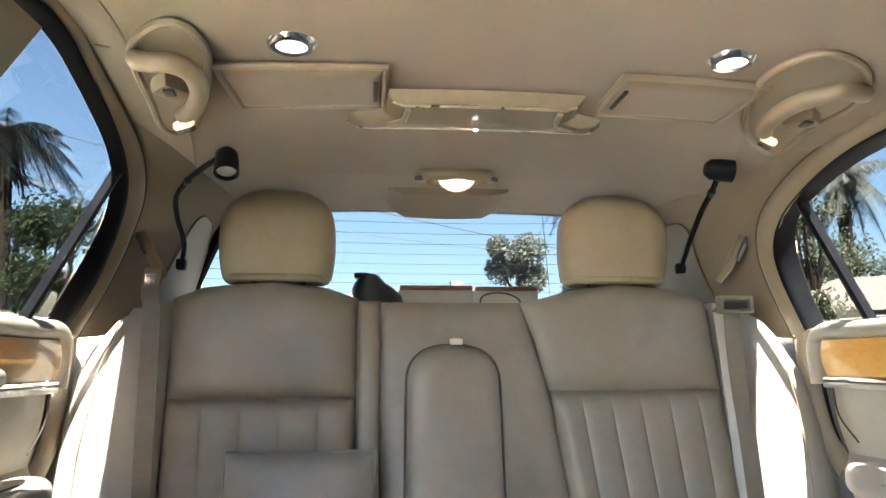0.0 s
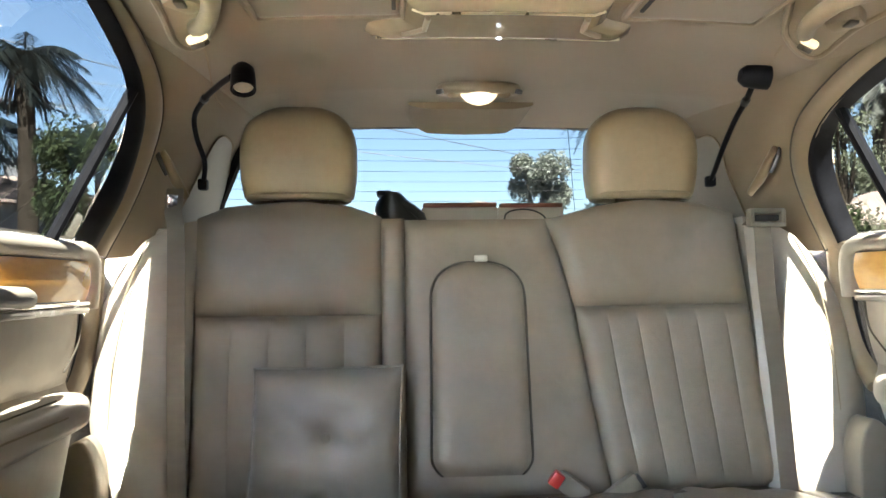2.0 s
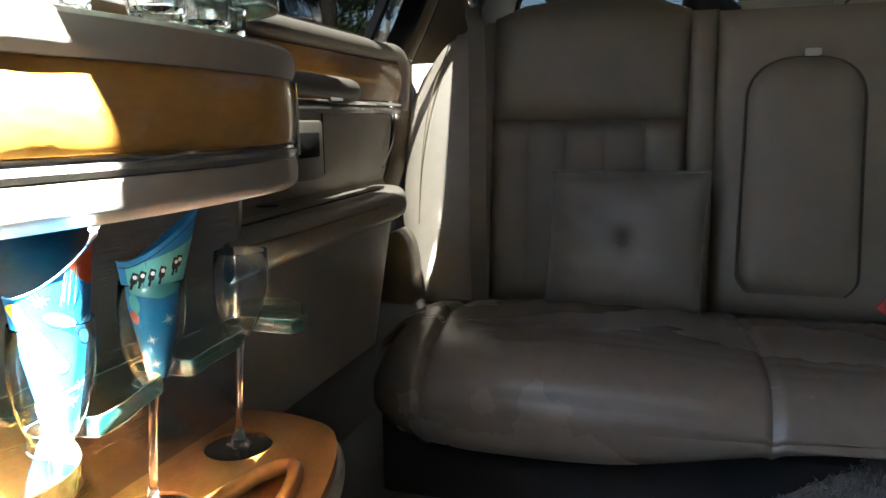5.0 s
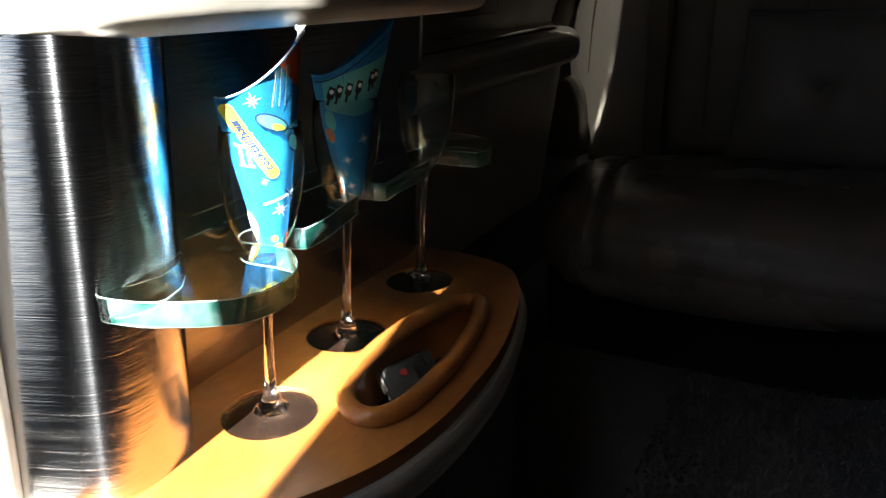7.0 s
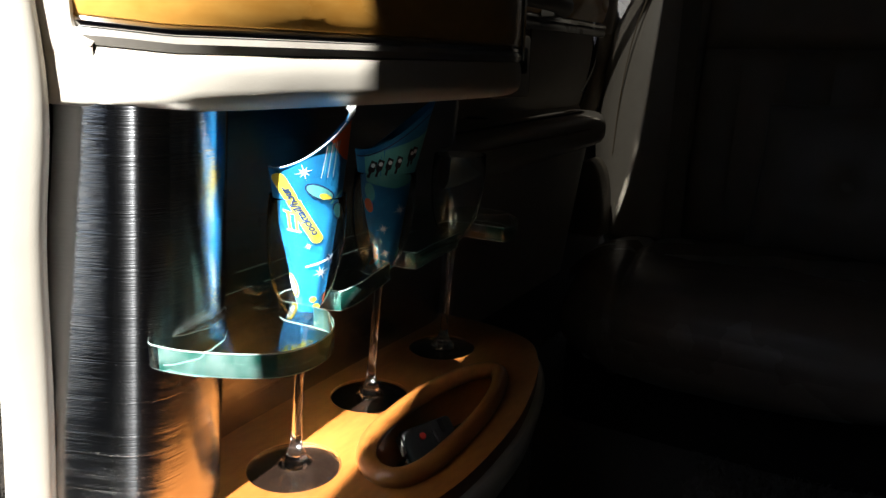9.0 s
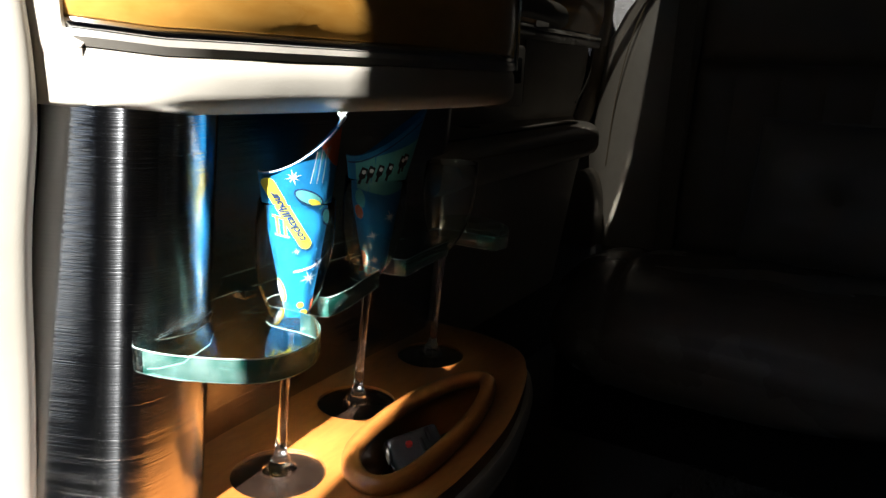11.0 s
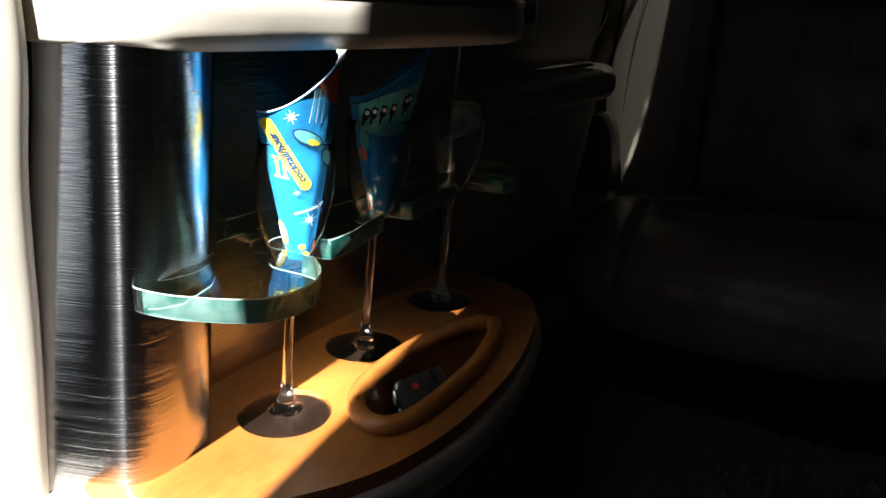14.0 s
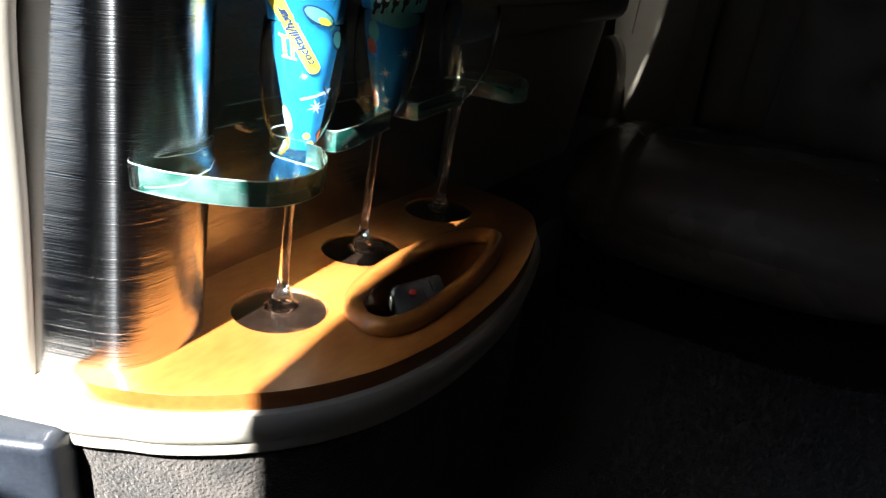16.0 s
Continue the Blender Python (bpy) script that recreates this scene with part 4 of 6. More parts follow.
bm = bmesh.new()
for ring in [TRAY_LOOP, POCKET] + [circle(x, y, 0.0338) for x, y in RECESSES]:
    vs = [bm.verts.new((x, y, TRAY_Z)) for x, y in ring]
    for a, b in zip(vs, vs[1:] + vs[:1]):
        bm.edges.new((a, b))
bmesh.ops.triangle_fill(bm, use_beauty=True, edges=bm.edges[:])
thicken(bm, (0, 0, -0.012))
bmesh.ops.recalc_face_normals(bm, faces=bm.faces[:])
rim = [e for e in bm.edges if abs(e.verts[0].co.z - TRAY_Z) < 1e-5 and abs(e.verts[1].co.z - TRAY_Z) < 1e-5 and len(e.link_faces) == 2 and e.calc_face_angle(0) > 1]
bmesh.ops.bevel(bm, geom=rim, offset=0.0026, segments=3, profile=0.5, affect="EDGES", clamp_overlap=True)
tray = part("wooden_tray", bm, TRAY_WOOD, BAR, "cherry wood bar top with a moulded edge")
for x, y in RECESSES:
    part("cup_recess", slab(circle(x, y, 0.0345), 0.3515, 0.3550), CUP_PAD, tray, "dark glossy pad of a glass recess")
part("pocket_rim", tube([(x, y, TRAY_Z + 0.0035) for x, y in POCKET], 0.0078, 12, True), TRAY_WOOD, tray, "raised wooden rim of the pocket")
wall = sheet(lambda u, v: (POCKET[round(u * len(POCKET)) % len(POCKET)][0], POCKET[round(u * len(POCKET)) % len(POCKET)][1], lerp(0.312, TRAY_Z, v)), len(POCKET), 2, wrap_u=True)
part("pocket_wall", wall, TRAY_WOOD, tray)
part("pocket_floor", slab(POCKET, 0.309, 0.313), DARK_GAP, tray)


def grown(loop, d):
    """A plan line pushed outwards by d."""
    out, n = [], len(loop)
    for i, q in enumerate(loop):
        a, b = Vector(loop[max(i - 1, 0)]), Vector(loop[min(i + 1, n - 1)])
        t = (b - a).normalized()
        out.append((q[0] + t.y * d, q[1] - t.x * d))
    return out


def band(z_profile, loop):
    """A strip swept round a plan line: (height, how far proud) pairs."""
    rows = [[Vector((x, y, z)) for x, y in grown(loop, d)] for z, d in z_profile]
    n, m = len(loop) - 1, len(rows) - 1
    return sheet(lambda u, v: rows[round(v * m)][round(u * n)], n, m)


BUMPER = [(0.3462, -0.02), (0.3458, 0.000), (0.3448, 0.004), (0.341, 0.0065), (0.335, 0.0072), (0.329, 0.0062), (0.3262, 0.0042), (0.3252, 0.0032), (0.3240, 0.0034), (0.3212, 0.0040), (0.3175, 0.0032), (0.3155, 0.000), (0.315, -0.02)]
part("leather_bumper", band(BUMPER, BUMP_LOOP), LEATHER_TRIM, BAR, "cream leather roll under the bar top")
part("bumper_top", slab([(-0.745, 0.326), (-0.70, 0.338), (-0.665, 0.350), (-0.636, 0.360), (-0.625, 0.372), (-0.64, 0.40), (-0.745, 0.40)], 0.3165, 0.3452), LEATHER_TRIM, BAR, "cream leather ledge under the bar top")
BASE_CARPET = surface("beige_loop_carpet", (0.018, 0.014, 0.011), (0.115, 0.094, 0.078), 0.95, 45, 1.0, 420, sheen=0.2, distance=0.004)
part("carpeted_base", band([(0.3162, -0.03), (0.3155, -0.006), (0.311, -0.002), (0.26, -0.002), (0.20, -0.004), (FLOOR, -0.008)], BUMP_LOOP), BASE_CARPET, BAR, "carpet-covered bar base")

CAB_PLAN = [(-0.73, 0.358), (-0.69, 0.358), (-0.66, 0.3595), (-0.638, 0.368), (-0.612, 0.388), (-0.591, 0.418), (-0.579, 0.456), (-0.571, 0.508), (-0.563, 0.56), (-0.558, 0.62), (-0.559, 0.70),
            (-0.566, 0.765), (-0.586, 0.825), (-0.624, 0.868), (-0.68, 0.88), (-0.73, 0.88)]
CAB = [(q.x, q.y) for q in smooth_loop([(x, y, 0) for x, y in CAB_PLAN], 5, False)]
part("underside", slab(grown(CAB, -0.006), 0.6145, 0.6200), BLACK_PLASTIC, BAR)


def lifted(bm):
    for v in bm.verts:
        v.co.z += lift(v.co.y)
    return bm


CAB_OUT = [Vector(q) - Vector(p) for p, q in zip(CAB, grown(CAB, 1.0))]


def belly_at(u, v):
    """A rolled lower edge, sharp beside the post and full further on."""
    i = round(u * (len(CAB) - 1))
    r = lerp(0.0025, 0.0125, max(0.0, min(1.0, (CAB[i][1] - 0.375) / 0.045)))
    arc = [(0.6124 + r + r * math.sin(a), 0.0008 - r + r * math.cos(a)) for a in (-math.pi / 2 * (1 - k / 7) for k in range(8))]
    rows = [(0.6124, -0.035)] + arc + [(0.632, 0.0010), (0.638, 0.0006), (0.6430, -0.001), (0.6440, -0.006)]
    z, d = rows[round(v * (len(rows) - 1))]
    q = Vector(CAB[i]) + CAB_OUT[i] * d
    return (q.x, q.y, z)


part("leather_belly", lifted(sheet(belly_at, len(CAB) - 1, 12)), LEATHER_TRIM, BAR, "padded cream leather lower edge")
part("bright_strip", lifted(band([(0.6432, -0.006), (0.6440, -0.001), (0.6485, 0.0005), (0.6520, -0.001), (0.6525, -0.006)], CAB)), GREY_TRIM, BAR, "satin metal strip below the wood")
part("bright_strip", lifted(band([(0.6520, -0.007), (0.6528, -0.0025), (0.6555, -0.0015), (0.6578, -0.0035), (0.6585, -0.008)], CAB)), CHROME, BAR, "satin metal strip below the wood")
part("wood_front", lifted(band([(0.6575, -0.007), (0.659, -0.0035), (0.667, -0.0015), (0.688, -0.0008), (0.710, -0.0018), (0.7185, -0.004), (0.7195, -0.008)], CAB)), WOOD, BAR, "bowed glossy amber burl wood front")
part("leather_top", lifted(band([(0.7185, -0.006), (0.7195, -0.001), (0.726, 0.002), (0.736, 0.0022), (0.745, 0.0), (0.7495, -0.006), (0.7505, -0.03)], CAB)), LEATHER_TRIM, BAR, "padded cream leather upper edge")
part("counter", slab(grown(CAB, -0.02), 0.70, 0.750), LEATHER_TRIM, BAR)
# leather end that laps over the wood at the door post
STEPS = [0.0]
for p, q in zip(CAB, CAB[1:]):
    STEPS.append(STEPS[-1] + math.hypot(q[0] - p[0], q[1] - p[1]))
END_FROM = min(STEPS[i] for i, p in enumerate(CAB) if p[0] > -0.71)
END_TO = max(STEPS[i] for i, p in enumerate(CAB) if p[1] < 0.381) - 0.009


def on_cab(length, d, z):
    i = max(k for k in range(len(CAB) - 1) if STEPS[k] <= length)
    f = (length - STEPS[i]) / (STEPS[i + 1] - STEPS[i])
    q = Vector(CAB[i]).lerp(Vector(CAB[i + 1]), f) + CAB_OUT[i].lerp(CAB_OUT[i + 1], f) * d
    return Vector((q.x, q.y, z))


def end_reach(z):
    """The leather end flares out at its foot into a rounded corner."""
    return END_TO + 0.011 * max(0.0, min(1.0, (0.6545 - z) / 0.0115)) ** 2.2


END_ROWS = [(0.6340, -0.001), (0.6390, 0.0008), (0.6425, 0.0013), (0.6440, 0.0015), (0.6455, 0.0016), (0.6470, 0.0016), (0.6490, 0.0016), (0.6520, 0.0016), (0.6560, 0.0016), (0.67, 0.0016), (0.70, 0.0016), (0.742, 0.0016), (0.7505, 0.0), (0.7515, -0.02)]
part("leather_end", lifted(sheet(lambda u, v: on_cab(lerp(END_FROM, end_reach(END_ROWS[round(v * 13)][0]), u), END_ROWS[round(v * 13)][1], END_ROWS[round(v * 13)][0]), 24, 13)), LEATHER_TRIM, BAR, "cream leather end lapping over the wood")
part("rolled_edge", lifted(tube([on_cab(end_reach(z), -0.0010, z) for z in (0.6432, 0.6438, 0.6445, 0.6455, 0.6470, 0.6490, 0.6520, 0.6560, 0.67, 0.70, 0.748)], 0.0027, 8)), LEATHER_TRIM, BAR, "rolled edge of the leather end")
part("end_moulding", tube([(-0.5865, 0.8275, z) for z in (0.645, 0.66, 0.685, 0.705, 0.717)], 0.0035, 8), CHROME, BAR, "bright moulding at the end of the wood")

# ---- glass shelf with notches for the flutes ----
def slot(axis, out, reach, reach_b, half=0.0160):
    a, o = Vector(axis), Vector(out).normalized()
    p = Vector((-o.y, o.x))
    arc = [a - o * half * math.sin(t) + p * half * math.cos(t) * -1 for t in (math.pi * k / 8 for k in range(9))]
    return [a + o * reach - p * half * 1.15, a + o * reach * 0.6 - p * half] + arc + [a + o * reach_b * 0.6 + p * half, a + o * reach_b + p * half * 1.15]


front = [Vector(q) for q in ((-0.6065, 0.3865), (-0.599, 0.3835), (-0.5785, 0.3870), (-0.563, 0.3935), (-0.546, 0.4025), (-0.532, 0.4140), (-0.5258, 0.430), (-0.527, 0.447), (-0.533, 0.461), (-0.541, 0.471))]
outline = [(q.x, q.y) for q in smooth_loop([(*q, 0) for q in front], 4, False)]
outline += [tuple(q) for q in slot(STEMS[0], (0.98, 0.06), 0.034, 0.018)]
outline += [(-0.572, 0.524), (-0.574, 0.545), (-0.580, 0.568), (-0.584, 0.586)]
outline += [tuple(q) for q in slot(STEMS[1], (1.0, -0.02), 0.024, 0.024)]
outline += [(-0.587, 0.648), (-0.590, 0.668), (-0.591, 0.692), (-0.592, 0.715)]
outline += [tuple(q) for q in slot(STEMS[2], (1.0, -0.05), 0.018, 0.046)]
outline += [(q.x, q.y) for q in smooth_loop([(-0.566, 0.762, 0), (-0.563, 0.780, 0), (-0.570, 0.803, 0), (-0.586, 0.823, 0), (-0.606, 0.836, 0), (-0.624, 0.838, 0)], 4, False)]
outline += [(-0.645, 0.834), (-0.660, 0.820), (-0.664, 0.800), (-0.664, 0.735), (-0.666, 0.60), (-0.664, 0.49), (-0.652, 0.465), (-0.632, 0.458), (-0.611, 0.449), (-0.599, 0.435), (-0.5935, 0.419), (-0.597, 0.403), (-0.604, 0.393)]
SHELF_TOP, SHELF_LOW = 0.4875, 0.4725


def plate(outline, z0, z1, clear=()):
    """Plate glass: clear faces, green polished edge, bevels painted as highlights, clear walls in the notches and along
    the back.
    """
    bm = slab(outline, z0, z1, 0.0034, 3)
    bmesh.ops.recalc_face_normals(bm, faces=bm.faces[:])
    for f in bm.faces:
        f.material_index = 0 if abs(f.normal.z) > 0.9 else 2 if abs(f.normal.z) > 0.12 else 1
        c = f.calc_center_median()
        if f.material_index == 1 and clear and (c.x < -0.5925 or any(math.hypot(c.x - x, c.y - y) < 0.0195 for x, y in clear)):
            f.material_index = 0
    return bm


shelf = thing("glass_shelf", (-0.61, 0.6, SHELF_LOW), "thick green-edged glass shelf with notches holding the flutes", "glass shelf")
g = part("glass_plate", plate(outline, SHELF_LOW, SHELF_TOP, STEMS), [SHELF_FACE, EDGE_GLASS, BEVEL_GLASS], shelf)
g.visible_shadow = False
for y in (0.53, 0.67):
    part("shelf_clip", box((-0.664, y, 0.470), (0.012, 0.014, 0.008), 0.002), CHROME, shelf)

upper = thing("glass_shelf", (-0.62, 0.6, 0.751), "thick glass shelf standing on crystal above the bar", "glass shelf")
loop = [(q.x, q.y) for q in smooth_loop([(-0.70, 0.40, 0), (-0.63, 0.405, 0), (-0.585, 0.44, 0), (-0.562, 0.50, 0), (-0.555, 0.58, 0), (-0.558, 0.67, 0), (-0.568, 0.75, 0), (-0.592, 0.815, 0), (-0.635, 0.845, 0), (-0.69, 0.85, 0)], 6, False)]
g = part("glass_plate", plate(loop, 0.783, 0.803), [SHELF_FACE, EDGE_GLASS, BEVEL_GLASS], upper)
g.visible_shadow = False


def tumbler():
    t = thing("crystal_tumbler", (0, 0, 0), "short cut-crystal tumbler standing under the upper glass shelf", "tumbler", "crystal tumblers")
    bm = lathe([(0, 0.001), (0.017, 0.0), (0.019, 0.002), (0.021, 0.012), (0.0225, 0.028), (0.0235, 0.0315), (0.0215, 0.0315), (0.0195, 0.012), (0, 0.009)], sides=14)
    part("tumbler_body", bm, CRYSTAL, t, smooth=False)
    return t


first = tumbler()
SPOTS = [(-0.60, 0.705), (-0.625, 0.765), (-0.59, 0.63), (-0.597, 0.545), (-0.66, 0.74)]
first.location = (*SPOTS[0], 0.7508)
for x, y in SPOTS[1:]:
    copy_thing(first, pose(x, y, 0.7508, 0, 0, rng.uniform(0, 90)))

# ---- flutes ----
def flute():
    f = thing("champagne_flute", (0, 0, 0), "clear champagne flute held in a notch of the glass shelf", "champagne flute", "champagne flutes")
    bowl = [(0.0036, 0.1135), (0.0080, 0.1165), (0.0128, 0.1225), (0.0172, 0.1310), (0.0214, 0.1415), (0.0244, 0.1560), (0.0259, 0.1720), (0.0261, 0.1850), (0.0252, 0.2008)]
    inside = [(max(0.0, r - 0.0010), z + (0.0022 if k == 0 else 0.0006)) for k, (r, z) in enumerate(bowl)]
    bowl = bowl[:-1] + [(0.0253, 0.2001), (0.0249, 0.2014), (0.0244, 0.2001)] + inside[-2:0:-1] + [(0.0, 0.1165)]
    rake = Matrix(((1, 0, RAKE.x, 0), (0, 1, RAKE.y, 0), (0, 0, 1, 0), (0, 0, 0, 1)))
    part("bowl", lathe(bowl, sides=48, tilt=rake), CRYSTAL, f).visible_shadow = False
    stem = [(0.0, 0.0045), (0.0120, 0.0052), (0.0124, 0.0064), (0.0100, 0.0084), (0.0078, 0.0105), (0.0074, 0.0135), (0.0056, 0.0165), (0.0042, 0.022), (0.0034, 0.040), (0.0033, 0.070), (0.0036, 0.095), (0.0046, 0.1085), (0.0036, 0.1137), (0.0, 0.1140)]
    part("stem", lathe(stem, sides=20, tilt=rake), CRYSTAL, f).visible_shadow = False
    foot = [(0, 0.0052), (0.008, 0.0048), (0.020, 0.0026), (0.0325, 0.0020), (0.0337, 0.0014), (0.0335, 0.0004), (0.0325, 0.0), (0, 0.0006)]
    part("foot", lathe(foot, sides=40), BOWL, f).visible_shadow = False
    part("foot_rim", tube([(x, y, 0.0016) for x, y in circle(0, 0, 0.0331, 40)], 0.0009, 6, True), CRYSTAL, f, "polished edge of the foot").visible_shadow = False
    return f


one = flute()
one.location = (*FLUTES[0], 0.3552)
for x, y in FLUTES[1:]:
    copy_thing(one, pose(x, y, 0.3552))

# ---- napkins rolled into the flutes ----
NAPKIN = surface("blue_printed_cloth", (0.006, 0.145, 0.38), (0.011, 0.245, 0.55), 0.75, 60, 0.6, 1600)
PRINT_TEAL = surface("teal_print", (0.08, 0.38, 0.40), (0.16, 0.50, 0.48), 0.8, 60, 0.4, 1600)
PRINT_NAVY = surface("navy_print", (0.006, 0.03, 0.10), (0.01, 0.05, 0.16), 0.8, 60)
PRINT_DEEP = surface("deep_blue_print", (0.005, 0.10, 0.30), (0.008, 0.15, 0.38), 0.8, 60, 0.4, 1600)
PRINT_WHITE = surface("white_print", (0.72, 0.76, 0.78), (0.85, 0.87, 0.88), 0.8, 60)
PRINT_YELLOW = surface("yellow_print", (0.72, 0.55, 0.03), (0.85, 0.70, 0.06), 0.8, 60)
PRINT_RED = surface("red_orange_print", (0.55, 0.08, 0.02), (0.68, 0.13, 0.03), 0.8, 60)
PRINT_BLACK = surface("black_print", (0.006, 0.007, 0.01), (0.015, 0.016, 0.02), 0.8, 60)
VIEW = Vector((0.36, -0.34, 0)).normalized()
RIGHT = Vector((-VIEW.y, VIEW.x, 0))


class Cone:
    """A napkin's rolled cone: radius at a height, and a top that climbs to one side."""

    def __init__(self, axis, foot, rim, low, high, spread):
        self.axis, self.foot, self.rim, self.low, self.high, self.spread = Vector((*axis, 0)), foot, rim, low, high, spread

    def radius(self, z, phi=1.57):
        r = lerp(0.0082, 0.0226, (z - self.foot) / (self.rim - self.foot))
        return max(0.003, r + (self.spread * max(0, z - self.rim) * (0.5 + 0.5 * math.cos(phi)) if z > self.rim else 0))

    def top(self, phi):
        k = 0.5 + 0.5 * math.cos(phi)
        return self.low + (self.high - self.low) * k ** 1.6 - 0.010 * max(0, -math.sin(phi))

    def at(self, phi, z, lift=0.0):
        r = self.radius(z, phi) + lift
        return self.axis + RAKE * (z - 0.3518) + RIGHT * 0.0045 * (self.rim - min(z, self.rim)) / (self.rim - self.foot) + RIGHT * r * math.cos(phi) + VIEW * r * math.sin(phi) + Vector((0, 0, z))

    def seen(self, x, z, lift):
        """A place on the side that faces the cabin, x to the right of the axis."""
        r = self.radius(z)
        phi = math.acos(max(-0.97, min(0.97, x / r)))
        return self.at(phi, min(z, self.top(phi) - 0.0005), lift)


def printed(cone, polygon, lift=0.0007):
    """A printed patch, cut fine enough to lie on the cloth."""
    bm = bmesh.new()
    ring = [bm.verts.new((x, z, 0)) for x, z in polygon]
    hub = bm.verts.new((sum(x for x, z in polygon) / len(polygon), sum(z for x, z in polygon) / len(polygon), 0))
    for a, b in zip(ring, ring[1:] + ring[:1]):
        bm.faces.new((hub, a, b))
    for _ in range(2):
        long = [e for e in bm.edges if e.calc_length() > 0.004]
        if long:
            bmesh.ops.subdivide_edges(bm, edges=long, cuts=1)
            bmesh.ops.triangulate(bm, faces=bm.faces[:])
    for v in bm.verts:
        v.co = cone.seen(v.co.x, v.co.y, lift)
    return bm


def star(x, z, r, points=8, thin=0.2, turn=0.3):
    return [(x + (r if k % 2 == 0 else r * thin) * (1 if k % 4 == 0 else 0.72 if k % 2 == 0 else 1) * math.cos(turn + math.pi * k / points),
             z + (r if k % 2 == 0 else r * thin) * (1 if k % 4 == 0 else 0.72 if k % 2 == 0 else 1) * math.sin(turn + math.pi * k / points)) for k in range(2 * points)]


def capsule(x0, z0, x1, z1, half, n=8):
    a, b = Vector((x0, z0)), Vector((x1, z1))
    d = (b - a).normalized()
    p = Vector((-d.y, d.x))
    t0 = math.atan2(p.y, p.x)
    return [tuple(a + half * Vector((math.cos(t0 + math.pi * k / n), math.sin(t0 + math.pi * k / n)))) for k in range(n + 1)] + \
           [tuple(b + half * Vector((math.cos(t0 + math.pi + math.pi * k / n), math.sin(t0 + math.pi + math.pi * k / n)))) for k in range(n + 1)]


def oval(x, z, a, b, turn=0.0, n=16):
    return [(x + a * math.cos(t) * math.cos(turn) - b * math.sin(t) * math.sin(turn), z + a * math.cos(t) * math.sin(turn) + b * math.sin(t) * math.cos(turn)) for t in (2 * math.pi * k / n for k in range(n))]


def lettering(cone, text, x0, z0, turn, size, lift):
    curve = bpy.data.curves.new("lettering", "FONT")
    curve.body, curve.size, curve.align_y, curve.shear, curve.resolution_u = text, size, "CENTER", 0.25, 2
    curve.offset = 0.00022
    holder = bpy.data.objects.new("lettering", curve)
    scene.collection.objects.link(holder)
    bpy.context.view_layer.update()
    me = bpy.data.meshes.new_from_object(holder.evaluated_get(bpy.context.evaluated_depsgraph_get()))
    bm = bmesh.new()
    bm.from_mesh(me)
    bpy.data.objects.remove(holder)
    bpy.data.curves.remove(curve)
    bpy.data.meshes.remove(me)
    c, s = math.cos(turn), math.sin(turn)
    for v in bm.verts:
        v.co = cone.seen(x0 + v.co.x * c - v.co.y * s, z0 + v.co.x * s + v.co.y * c, lift)
    return bm


def napkin(axis, cone, label):
    n = thing("cloth_napkin", (*axis, cone.foot), label, "napkin", "napkins in flutes")

    def cloth(u, v):
        phi = 2 * math.pi * u
        z = lerp(cone.foot, cone.top(phi), v)
        wave = 0.0006 * math.sin(5 * phi + 30 * z)
        return cone.at(phi, z, wave)
    part("cloth", sheet(cloth, 64, 30, wrap_u=True), NAPKIN, n)
    inner = sheet(lambda u, v: cone.at(2 * math.pi * u, lerp(cone.foot + 0.03, cone.top(2 * math.pi * u), v), -0.0012 - 0.004 * (1 - v)), 48, 12, wrap_u=True)
    part("inner_fold", inner, NAPKIN, n)
    part("hem", tube([cone.at(2 * math.pi * k / 64, cone.top(2 * math.pi * k / 64)) for k in range(64)], 0.0008, 6, True), NAPKIN, n)
    return n


